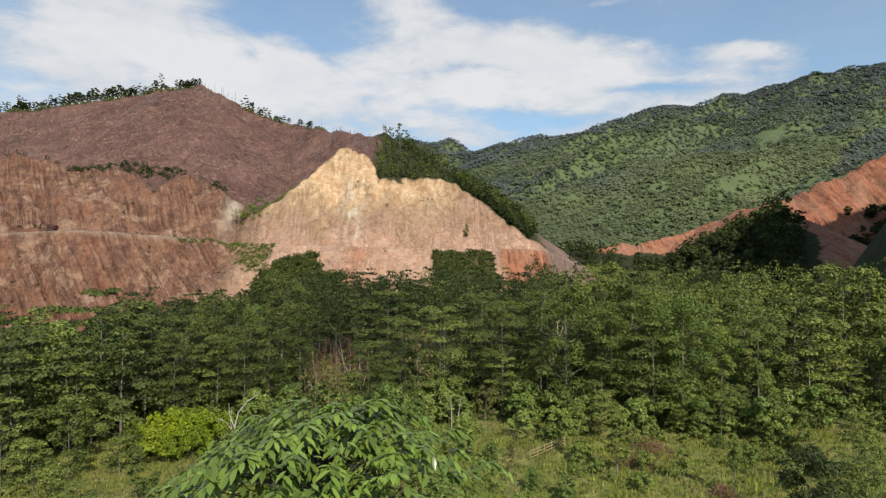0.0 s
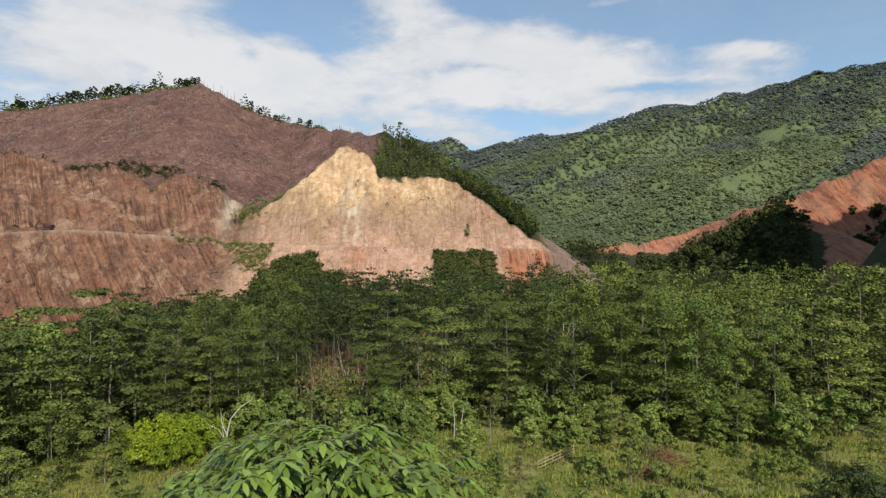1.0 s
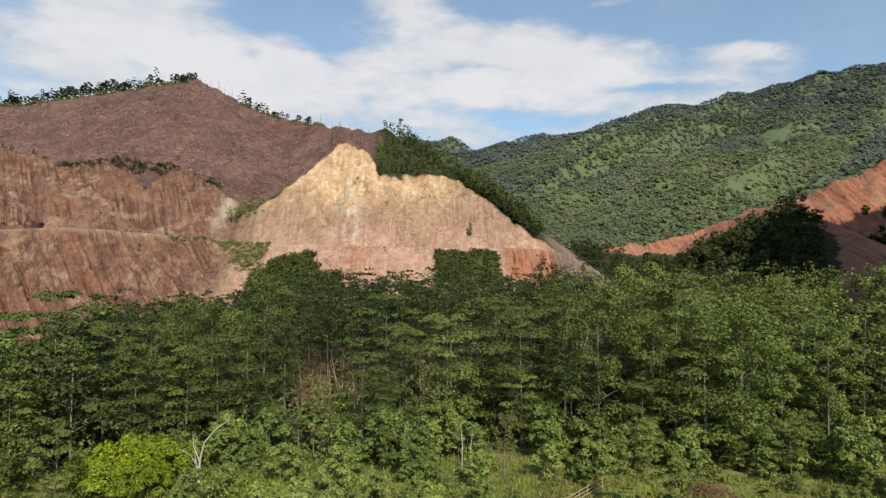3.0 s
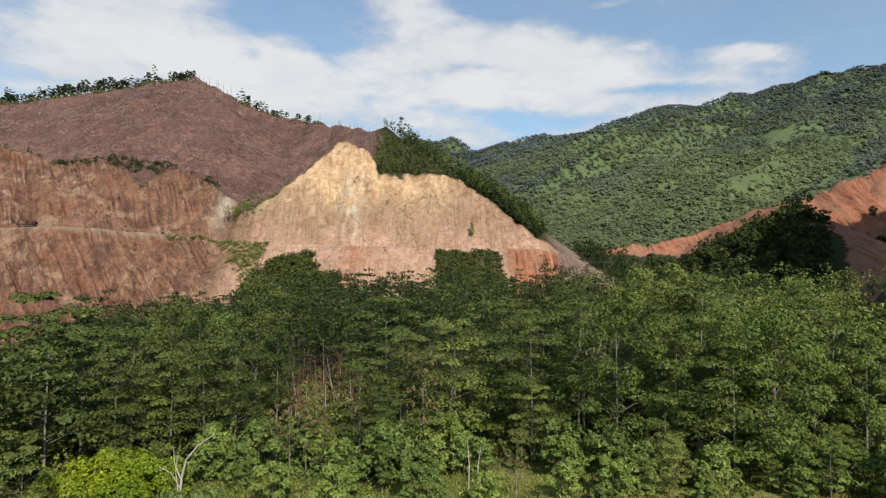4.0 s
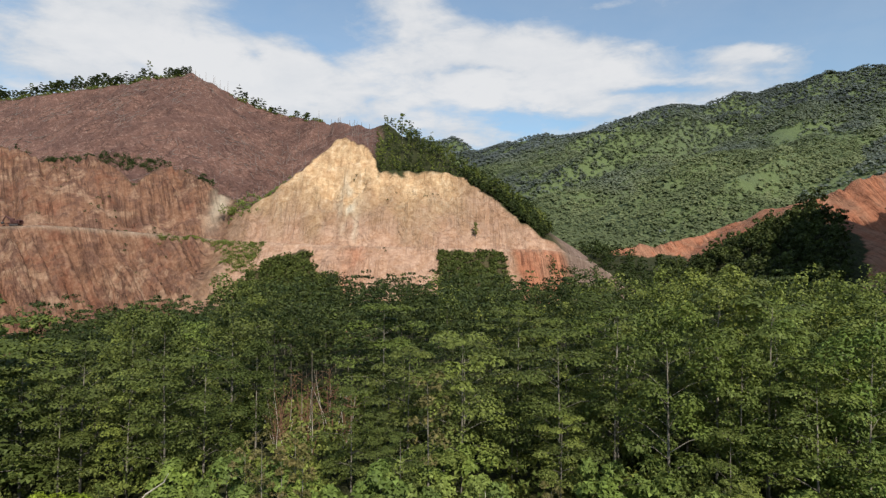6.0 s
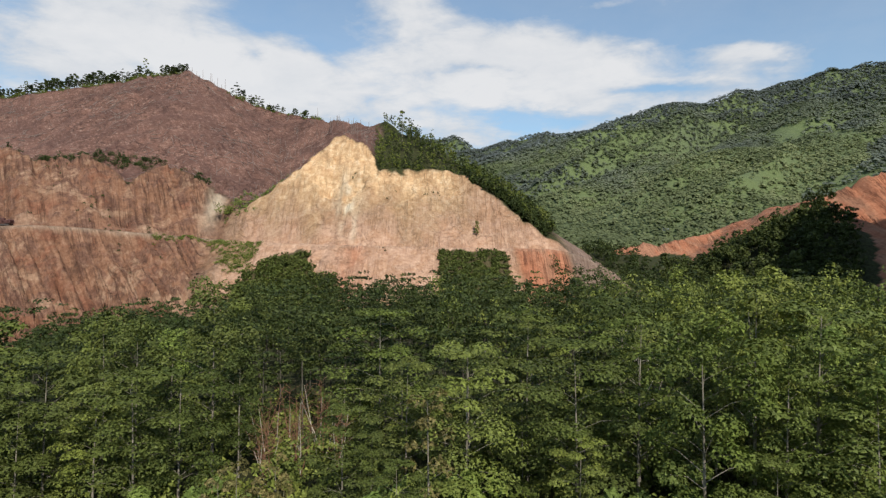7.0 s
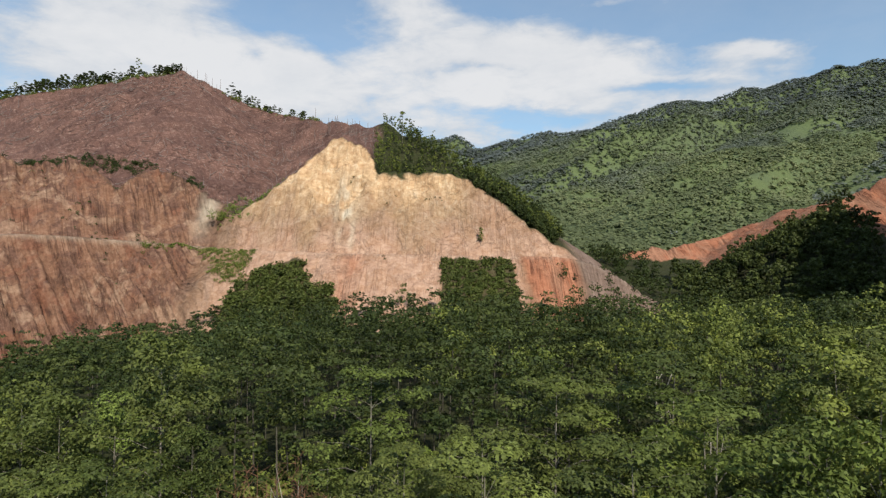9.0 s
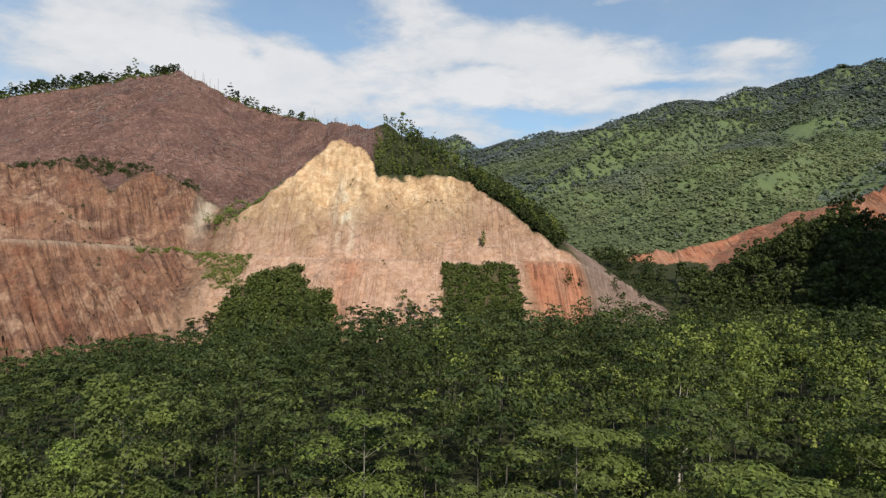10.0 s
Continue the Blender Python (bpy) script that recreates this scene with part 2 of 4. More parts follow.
    s = N.add("ShaderNodeBsdfPrincipled", None, Base_Color=col, Roughness=0.95, Specular_IOR_Level=0.15, Normal=b)
    finish(N, s.outputs[0])
    return m


def leaf_material(name, dark, light, tip, gloss=0.55, through=0.10, shine=0.12, low=0.48, vary=0.50, upper=None):
    m, N = material(name)
    isl = N.add("ShaderNodeNewGeometry").outputs["Random Per Island"]
    one = N.add("ShaderNodeObjectInfo").outputs["Random"]
    obj = N.math("ADD", N.math("MULTIPLY", one, N.math("SUBTRACT", 1.0, N.attr("joined"))), N.math("MULTIPLY", N.attr("tone"), N.attr("joined")))
    p = N.add("ShaderNodeNewGeometry").outputs["Position"]
    clump = N.noise(p, 0.22, 3, 0.6)
    c = N.ramp(isl, [(0.0, dark), (0.75, light), (1.0, tip)])
    # second colour puts distance haze and cloud shade into the leaves
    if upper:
        c = N.mix(N.attr("haze_mix"), c, N.ramp(isl, [(0.0, tuple(v * 0.8 for v in upper)), (1.0, tuple(v * 1.2 for v in upper))]))
    hsv = N.add("ShaderNodeHueSaturation", None, Color=c,
                Hue=N.math("ADD", 0.516, N.math("MULTIPLY", obj, -0.024)),
                Saturation=N.math("ADD", 0.92, N.math("MULTIPLY", clump, 0.25)),
                Value=N.math("ADD", N.math("ADD", low, N.math("MULTIPLY", obj, vary)), N.math("MULTIPLY", clump, 0.55)))
    col = hsv.outputs[0]
    d = N.add("ShaderNodeBsdfPrincipled", None, Base_Color=col, Roughness=gloss, Specular_IOR_Level=shine)
    t = N.add("ShaderNodeBsdfTranslucent", None, Color=N.mix(0.5, col, (0.16, 0.22, 0.02)))
    s = N.add("ShaderNodeMixShader", None, i0=through, i1=d.outputs[0], i2=t.outputs[0])
    finish(N, s.outputs[0])
    return m


def bark_material(name, dark, light):
    m, N = material(name)
    p = N.add("ShaderNodeTexCoord").outputs["Object"]
    st = N.add("ShaderNodeMapping", None, Vector=p, Scale=(6, 6, 1.2)).outputs[0]
    f = N.noise(st, 1.0, 5, 0.65)
    col = N.ramp(f, [(0.35, dark), (0.65, light)])
    b = N.add("ShaderNodeBump", None, Strength=0.5, Distance=0.03, Height=f).outputs[0]
    s = N.add("ShaderNodeBsdfPrincipled", None, Base_Color=col, Roughness=0.9, Specular_IOR_Level=0.2, Normal=b)
    finish(N, s.outputs[0])
    return m


def plain_material(name, base, rough=0.6, metal=0.0, grime=0.35):
    m, N = material(name)
    p = N.add("ShaderNodeTexCoord").outputs["Object"]
    f = N.noise(p, 1.5, 6, 0.65)
    dark = tuple(c * (1 - grime) for c in base)
    s = N.add("ShaderNodeBsdfPrincipled", None, Base_Color=N.ramp(f, [(0.35, dark), (0.6, base)]), Roughness=rough, Metallic=metal)
    finish(N, s.outputs[0])
    return m


GROUND = ground_material()
LEAF_MID = leaf_material("leaves_green", (0.095, 0.112, 0.030), (0.147, 0.172, 0.046), (0.200, 0.232, 0.062))
LEAF_LIGHT = leaf_material("leaves_light_green", (0.108, 0.138, 0.037), (0.160, 0.203, 0.054), (0.213, 0.266, 0.070))
# dark foliage; also puts shade into the colour of valley and east trees
LEAF_DARK = leaf_material("leaves_dark_and_shaded", (0.0292, 0.039, 0.013), (0.045, 0.06, 0.02), (0.0607, 0.081, 0.027))
LEAF_DEEP = leaf_material("leaves_deep_green", (0.056, 0.068, 0.020), (0.088, 0.106, 0.031), (0.122, 0.144, 0.043))
# darker copy of the deep green leaves, with cloud shade in the colour
LEAF_SHADED = leaf_material("leaves_shaded_green", (0.040, 0.050, 0.016), (0.063, 0.078, 0.025), (0.087, 0.106, 0.034), low=0.18, vary=1.0)
LEAF_YELLOW = leaf_material("leaves_yellow_green", (0.123, 0.153, 0.018), (0.205, 0.255, 0.03), (0.2767, 0.3443, 0.0405))
LEAF_DRY = leaf_material("leaves_dry", (0.084, 0.072, 0.03), (0.14, 0.12, 0.05), (0.196, 0.168, 0.07))
# distance haze is put into these bluish leaf colours
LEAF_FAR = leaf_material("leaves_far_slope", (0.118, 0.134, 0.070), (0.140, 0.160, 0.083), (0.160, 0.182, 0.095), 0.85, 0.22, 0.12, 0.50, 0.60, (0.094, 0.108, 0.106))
BARK = bark_material("bark_grey", (0.10, 0.09, 0.07), (0.30, 0.27, 0.22))
BARK_DARK = bark_material("bark_dark", (0.045, 0.04, 0.03), (0.12, 0.11, 0.085))
BARK_DEAD = bark_material("bark_bleached", (0.28, 0.25, 0.20), (0.55, 0.50, 0.42))
BARK_LOG = bark_material("weathered_logs", (0.11, 0.08, 0.07), (0.25, 0.20, 0.18))
LEAF_BIG = leaf_material("leaves_large_glossy", (0.095, 0.130, 0.026), (0.185, 0.250, 0.050), (0.260, 0.345, 0.075), 0.28, 0.16, 0.6)
LEAF_GRASS = leaf_material("grass_blades", (0.150, 0.165, 0.036), (0.235, 0.255, 0.056), (0.320, 0.340, 0.076), 0.7, 0.3)
BAMBOO = bark_material("bamboo_poles", (0.22, 0.18, 0.08), (0.40, 0.33, 0.17))
DRY_WOOD = bark_material("dry_branches", (0.11, 0.055, 0.035), (0.24, 0.13, 0.08))
MACHINE = plain_material("machine_paint_dark", (0.09, 0.035, 0.03), 0.5)
RUBBER = plain_material("track_steel", (0.05, 0.042, 0.04), 0.7)
WHITEWASH = plain_material("whitewashed_wall", (0.72, 0.74, 0.74), 0.8, 0.0, 0.2)
TIN = plain_material("tin_roof", (0.5, 0.52, 0.52), 0.45, 0.6, 0.3)
GLASS = plain_material("dark_window_glass", (0.02, 0.025, 0.03), 0.08, 0.0, 0.1)

# ---- the lie of the land ----
def crest(points, slope, x, y):
    """Height of a ridge: its crest line, falling off sideways at the given slope (one number, or one for each point)."""
    best = np.full(np.shape(x), -1e9)
    for (x0, y0, z0), (x1, y1, z1) in zip(points, points[1:]):
        ex, ey = x1 - x0, y1 - y0
        u = np.clip(((x - x0) * ex + (y - y0) * ey) / (ex * ex + ey * ey), 0, 1)
        d = np.hypot(x - x0 - u * ex, y - y0 - u * ey)
        best = np.maximum(best, z0 + u * (z1 - z0) - slope * d)
    return best


HILL = [(-520, 400, 70), (-420, 405, 104), (-330, 414, 124), (-304, 416, 127), (-282, 417, 129), (-260, 419, 132), (-238, 420, 136), (-215, 421, 140), (-192, 421, 145.5), (-175, 422, 147), (-162, 424, 140), (-147, 427, 132), (-124, 430, 124), (-99, 428, 117.5), (-72, 410, 110), (-47, 386, 102), (-37, 375, 99)]
SPUR = [(-42, 378, 99), (-46, 345, 88), (-47, 312, 79), (-47, 285, 70)]
SHOULDER = [(-260, 272, 72), (-225, 282, 78), (-206, 288, 80), (-197, 290, 78), (-186, 294, 72), (-179, 297, 74), (-174, 300, 74), (-170, 302, 54), (-166.5, 305, 46), (-162, 308, 44), (-153, 312, 55.5), (-143, 315, 65.8), (-137, 317, 70), (-131, 319, 63), (-124, 320, 46), (-116.5, 320, 37), (-109, 320, 29)]
KNOLL = [(98, 322, 3), (118, 320, 9), (136, 316, 19), (152, 312, 28), (168, 308, 36), (180, 305, 39), (190, 300, 30)]
RIDGE = [(-40, 380, 99), (-37, 375, 99), (-31, 362, 92), (-18, 352, 86), (-6, 344, 78), (11, 330, 65), (22, 318, 55), (30, 306, 43), (33, 298, 36)]
DOME = [(-31, 307, 62.6), (-20, 307, 63.4), (-9, 305, 62.6), (-1, 303, 61.7), (6, 301, 60.5), (12.5, 298, 54), (21.5, 294, 40), (28, 291, 35.5), (32, 288, 32), (35.5, 285, 25), (39.5, 282, 22), (54, 286, 22), (62, 288, 20.5), (70.5, 290, 16.5), (80, 292, 10.5), (90, 293, 3)]
FAR = [(-900, 1400, 330), (-400, 1380, 300), (-60, 1290, 275), (30, 1260, 254), (88, 1250, 238), (134, 1225, 255), (249, 1200, 270), (422, 1200, 309), (515, 1190, 344), (595, 1180, 361), (757, 1160, 397), (905, 1150, 424), (1400, 1100, 520), (2200, 900, 600)]
NEARER = [(980, 900, 352), (700, 740, 230), (540, 600, 156), (430, 500, 108), (350, 420, 72)]
EASTCUT = [(70, 385, 14), (105, 400, 27), (124, 404, 31), (133, 405, 30), (153, 410, 35), (180, 413, 43), (197, 395, 52), (203, 372, 55), (208, 360, 58.5), (222, 352, 62.5), (232, 348, 69), (246, 345, 75), (262, 343, 82), (330, 335, 104), (450, 325, 144)]
# unseen hill out of view on the right, added to shade the east hillside
SHADE_HILL = [(226, 90, 216), (238, 95, 228), (258, 92, 240), (290, 110, 234), (318, 129, 224), (420, 170, 230)]
BENCH_X = [-400, -230, -190, -165, -150, -125, -108, -85, -50, 0, 41, 56, 70, 84, 110]
BENCH_Y = [225, 238, 249, 260, 270, 287, 296, 288, 277, 275, 278, 284, 288, 292, 300]
BENCH_Z = [24, 28, 30.5, 32.5, 32, 30, 28.6, 27, 25.5, 24.6, 24.2, 22.3, 16.0, 8, 2]
UPPER_Y = [260, 330, 420, 472, 600, 900, 1250, 1500]
UPPER_Z = [0, 10, 29, 38, 58, 128, 214, 250]


def valley(x, y):
    z = -1.0 + 0.20 * np.maximum(38 - y, 0) + 1.0 * fbm(x / 30, y / 30, 3)
    z = z - 3.0 * sstep(-x, 12, 38)
    z = z - 6.0 * sstep(y, 140, 235) * (1 - sstep(x, 90, 150)) - 4.0 * sstep(-x, 60, 140) * sstep(y, 120, 200)
    upper = np.interp(y, UPPER_Y, UPPER_Z)
    z = z + (np.maximum(upper, z) - z) * sstep(x, 30, 85) * sstep(y, 255, 300)
    return z


def land(x, y):
    """Height of the ground, and how far each kind of bare soil shows there."""
    v = valley(x, y)
    n = smax(crest(HILL, 0.80, x, y), crest(SHOULDER, 0.75, x, y), 5)
    spur = crest(SPUR, 0.85, np.where(x > -40, -47 + 1.5 * (x + 40), np.minimum(x + 9, -47)), y)
    spur = spur - 1.35 * np.maximum(x + 37 + 5 * fbm(y / 9, x / 12, 3), 0) - 1.6 * np.maximum(x + 30, 0)
    spur = spur - 0.38 * np.clip(x + 53, 0, 14) - 3.0 * np.abs(fbm(x / 6, y / 6, 3))
    n = smax(n, spur, 5)
    n = smax(n, crest(RIDGE, 0.75, x, y), 4)
    n = smax(n, crest(DOME, 0.78, x, y), 3)
    n = n + 2.4 * fbm(x / 26, y / 26, 4) + 1.5 * fbm(x / 8, y / 8, 3) - 1.6 * np.exp(-(fbm(x / 20 + 3, y / 45, 3) / 0.08) ** 2)
    # the bench and the cuttings above and below it
    wob = 2.2 * fbm(x / 22, 0.3 + 0 * x, 3)
    yb, zb = np.interp(x, BENCH_X, BENCH_Y) + wob, np.interp(x, BENCH_X, BENCH_Z)
    west = sstep(-x, 88, 112)
    steep = 1.55 - 0.45 * west - 0.22 * sstep(-x, 145, 170)
    lean = x + (y - 268) * west * np.where(y < yb, 1.55, 0.85)
    rill = (np.abs(fbm(lean / 9.0, y / 70, 3)) + 0.55 * np.abs(fbm(lean / 3.0, y / 40, 2))) * (0.75 + 0.6 * west)
    lump = (3.5 + 3.5 * west) * fbm(x / 28, y / 28, 3) + (1.8 + 2.2 * west) * fbm(x / 8, y / 8, 3)
    g1, g2 = fbm(lean / 7.0 + 0.15 * fbm(x / 9, y / 9, 2), y / 55, 3), fbm(lean / 3.2 + 40, y / 30, 2)
    rill = rill + 0.75 * np.exp(-(g1 / 0.13) ** 2) * sstep(vnoise(x / 23 + 5, y / 30), 0.35, 0.6) + 0.40 * np.exp(-(g2 / 0.18) ** 2) * sstep(vnoise(x / 15, y / 20 + 9), 0.4, 0.6)
    scree = sstep(x, -98, -84) * (1 - sstep(x, -74, -56)) + 0.0 * x
    rill = rill * (1 - 0.8 * scree) * (0.38 + 0.79 * west)
    crag = np.abs(fbm(x / 11, y / 8, 4)) * 6.0 + 5.0 * np.maximum(fbm(x / 6 + 9, y / 4, 3), 0)
    crag = crag * (1 - west) * (1 - 0.75 * sstep(x, -38, 5)) * (1 - 0.8 * scree)
    up = y - yb
    width = 5.0
    ledge = 1.1 * fbm(x / 30, (up + 0.15 * x) / 4.0, 3)
    cut = zb + np.maximum(up - width, 0) * steep + sstep(up, width + 2, width + 12) * 2.0 * ledge + sstep(up, width, width + 8) * (lump - (4.0 - 0.6 * west) * (rill - 0.2) - crag * sstep(up, width + 4, width + 20))
    fall = np.maximum(-up, 0)
    low = zb - fall * (0.95 - 0.12 * west) + sstep(fall, 0, 6) * ((0.45 + 0.5 * west) * lump - (4.4 + 2.6 * west) * (rill - 0.2))
    above = smin(n, cut, 0.8)
    hill = np.where(up > 0, above, smin(low, n + 30, 1.0))
    east_end = sstep(x, 60, 100)
    hill = hill * (1 - east_end) + smin(hill, n, 3.0) * east_end
    is_cut = np.where(up > 0, sstep(n - cut, -0.6, 0.8), 1.0) * (1 - sstep(x, 74, 92))
    z = smax(v, hill, 1.5)
    bare_hill = sstep(hill - v, 0.0, 1.5)
    # slopes beyond
    ax, al = 0.6 * x - 0.8 * y, 0.8 * x + 0.6 * y
    spurs = 84 * (0.26 - np.abs(fbm(ax / 150 + 3, al / 520, 3))) + 30 * (0.26 - np.abs(fbm(ax / 52, al / 190, 2)))
    far = crest(FAR, 0.385, x, y) - 24 * sstep(x / np.maximum(y, 1), 0.4, 0.75) - 4 + (8 * fbm(x / 190, y / 190, 4) + spurs) * sstep(y, 420, 640)
    nearer = crest(NEARER, 0.42, x, y) + 6 * fbm(x / 80, y / 80, 4)
    east = crest(SHADE_HILL, 1.5, x, y) + 4 * fbm(x / 50, y / 50, 3)
    rl = fbm(x / 14, y / 14, 3)
    cliff = sstep(x, 196, 214)
    rn = crest(EASTCUT, 0.58 + 0.42 * cliff * (y < np.interp(x, [p[0] for p in EASTCUT], [p[1] for p in EASTCUT])), x, y) + 2.0 * cliff * rl - 3.0 * cliff * np.exp(-(fbm(x / 9, y / 60, 2) / 0.1) ** 2) + 1.6 * rl - 1.6 * np.abs(fbm(x / 6, y / 40, 3))
    others = smax(far, nearer, 8)
    knoll = crest(KNOLL, 0.62, x, y) + 2.0 * fbm(x / 12, y / 12, 3)
    rest = np.maximum(np.maximum(np.maximum(rn, east), others), knoll)
    total = smax(z, rest, 2.0)
    w = {}
    on_hill = bare_hill * (rest < z + 1)
    edge = fbm(x / 9, y / 9, 3)
    dome_green = sstep(x + 5 * edge + 0.06 * (y - 300), -38, -34) * (up > 0)
    w["brown"] = on_hill * (1 - is_cut) * (1 - dome_green) * (up > 0) * sstep(n, 40, 50)
    c = on_hill * is_cut
    down = np.maximum(-up, 0)
    rag = 5 * edge
    patch = (down > 3.5 + 1.4 * rag + 0.55 * np.maximum(-61 - x, 0) + 0.7 * np.maximum(x + 61, 0)) * (x + rag > -82 - 0.25 * (down - 8)) * (x + rag < -50 + 0.3 * down)
    patch = np.maximum(patch, (down > 1.5 + 0.2 * rag) * (x + 0.3 * rag > -4 - 0.03 * down) * (x + 0.3 * rag < 23 + 0.08 * down))
    c = c * (1 - 0.9 * patch * (up < 0))
    redzone = sstep(x + 4 * edge, 24, 32) * (up < 2)
    gold = (1 - west) * (up > 0) * (1 - 0.8 * sstep(x + 8 * edge, -6, 20)) * sstep(up + 9 * edge, 3, 24)
    w["yellow"] = c * gold
    w["beige"] = c * (1 - gold) * (1 - redzone) * (1 - west)
    w["pink"] = c * (1 - gold) * (1 - redzone) * west
    on_east = (rn > z) & (rn > east) & (rn > knoll) & (rn >= others - 1)
    crestline = np.interp(x, [p[0] for p in EASTCUT], [p[1] for p in EASTCUT])
    strip = sstep(x - 0.62 * (y - 306) + 3 * rl, 179, 185) + sstep(y + 5 * rl, crestline - 52, crestline - 44) * sstep(x, 95, 108)
    w["red"] = np.maximum(c * redzone * (1 - sstep(x + 3 * edge, 46, 56)), on_east * np.clip(strip, 0, 1) * (1 - sstep(y, crestline + 3, crestline + 8)))
    w["red"] = np.maximum(w["red"], 0.75 * c * (up < 0) * np.exp(-((x + 40 + 3 * edge) / 5.5) ** 2) * (0.5 + 0.5 * vnoise(x / 3, y / 9)))
    w["yellow"] = np.maximum(w["yellow"], 0.9 * on_hill * np.exp(-((x - 58) / 6) ** 2 - ((y - 297) / 5) ** 2))
    w["grey"] = np.maximum(c * redzone * sstep(x + 3 * edge, 46, 56), on_hill * sstep(x, 46, 56) * (1 - sstep(x, 84, 92)))
    w["pale"] = 0.8 * np.exp(-((x + 113) / 3.5) ** 2 - ((y - 313) / 9.0) ** 2) * c + 1.1 * np.exp(-((x + 46 + 0.25 * (y - 295)) / 4.0) ** 2 - ((y - 294) / 10.0) ** 2) * c * sstep(vnoise(x / 2.2, y / 3), 0.2, 0.8)
    w["pale"] = np.clip(w["pale"] + 0.42 * c * np.exp(-((up + 0.4) / 0.9) ** 2) * (0.35 + 0.65 * sstep(-x, 95, 115)) * (0.5 + 0.5 * vnoise(x / 5, 0 * x)), 0, 1)
    w["patch"] = patch * (up < 0)
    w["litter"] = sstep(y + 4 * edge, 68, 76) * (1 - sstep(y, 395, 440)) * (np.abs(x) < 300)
    w["lean"] = lean
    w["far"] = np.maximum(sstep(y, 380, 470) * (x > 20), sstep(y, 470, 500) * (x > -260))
    return total, w


def height(x, y):
    return float(land(np.array([float(x)]), np.array([float(y)]))[0][0])


def spread(stops):
    """Grid lines from (start, end, step) stretches."""
    out = [np.arange(a, b, s) for a, b, s in stops]
    return np.concatenate(out + [[stops[-1][1]]])


gx = spread([(-4000, -1500, 250), (-1500, -500, 50), (-500, -240, 8), (-240, 100, 0.8), (100, 260, 1.8), (260, 500, 6), (500, 1500, 20), (1500, 4000, 250)])
gy = spread([(-1500, -200, 100), (-200, -30, 10), (-30, 200, 2.5), (200, 340, 0.8), (340, 440, 2.0), (440, 620, 6), (620, 1500, 14), (1500, 4000, 250)])
GX, GY = np.meshgrid(gx, gy)
GZ, WEIGHTS = land(GX.ravel(), GY.ravel())
nx, ny = len(gx), len(gy)
i = (np.arange(ny - 1)[:, None] * nx + np.arange(nx - 1)[None, :]).ravel()
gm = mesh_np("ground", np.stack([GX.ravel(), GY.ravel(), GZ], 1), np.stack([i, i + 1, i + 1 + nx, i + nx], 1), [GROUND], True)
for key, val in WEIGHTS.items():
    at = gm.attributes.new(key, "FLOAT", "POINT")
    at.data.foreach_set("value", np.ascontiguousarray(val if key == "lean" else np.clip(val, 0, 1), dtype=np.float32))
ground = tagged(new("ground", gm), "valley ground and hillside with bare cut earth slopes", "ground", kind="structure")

# ---- trees ----
def tube(path, radii, sides=5):
    """Vertices and faces of a tapered tube along a path."""
    path = np.asarray(path, float)
    V, F = [], []
    ang = np.arange(sides) * 2 * math.pi / sides
    for k, (p, r) in enumerate(zip(path, radii)):
        t = path[min(k + 1, len(path) - 1)] - path[max(k - 1, 0)]
        t = t / (np.linalg.norm(t) + 1e-9)
        a = np.cross(t, (0.31, 0.95, 0.05) if abs(t[2]) > 0.6 else (0, 0, 1))
        a = a / np.linalg.norm(a)
        b = np.cross(t, a)
        V.append(p + r * (np.cos(ang)[:, None] * a + np.sin(ang)[:, None] * b))
    for k in range(len(path) - 1):
        for s in range(sides):
            F.append((k * sides + s, k * sides + (s + 1) % sides, (k + 1) * sides + (s + 1) % sides, (k + 1) * sides + s))
    return np.concatenate(V), np.array(F)


def join(parts):
    V, F, o = [], [], 0
    for v, f in parts:
        V.append(v)
        F.append(f + o)
        o += len(v)
    return np.concatenate(V), np.concatenate(F)


def leaves(centres, size, rng, flat=0.6, droop=0.15):
    """A folded diamond leaf at each centre: n x 4 vertices. flat: how far they lie level."""
    n = len(centres)
    yaw = rng.uniform(0, 2 * math.pi, n)
    pitch = rng.normal(-droop, 0.9 * (1 - flat) + 0.15, n)
    roll = rng.normal(0, 0.9 * (1 - flat) + 0.15, n)
    s = size * rng.uniform(0.65, 1.35, n)
    along = np.stack([np.cos(yaw) * np.cos(pitch), np.sin(yaw) * np.cos(pitch), np.sin(pitch)], 1)
    side = np.stack([-np.sin(yaw) * np.cos(roll), np.cos(yaw) * np.cos(roll), np.sin(roll)], 1)
    nrm = np.cross(along, side)
    L, Wd = (s * 0.5)[:, None], (s * 0.30)[:, None]
    v = np.stack([centres - along * L, centres + side * Wd + nrm * Wd * 0.25, centres + along * L, centres - side * Wd + nrm * Wd * 0.25], 1)
    f = np.arange(n * 4).reshape(n, 4)
    return v.reshape(-1, 3), f


def facing(centres, out, size, rng, loose=0.5, rise=0.35):
    """A pointed three-cornered leaf at each centre, turned outwards from its clump: n x 3 vertices."""
    n = len(centres)
    out = out + rng.normal(0, loose, (n, 3)) + (0, 0, rise)
    out = out / np.linalg.norm(out, axis=1)[:, None]
    a = np.cross(out, rng.normal(0, 1, (n, 3)))
    a = a / np.linalg.norm(a, axis=1)[:, None]
    b = np.cross(out, a)
    s = size * rng.uniform(0.65, 1.35, (n, 1))
    return np.stack([centres + a * s * 0.62, centres - a * s * 0.38 + b * s * 0.36, centres - a * s * 0.38 - b * s * 0.36], 1).reshape(-1, 3)


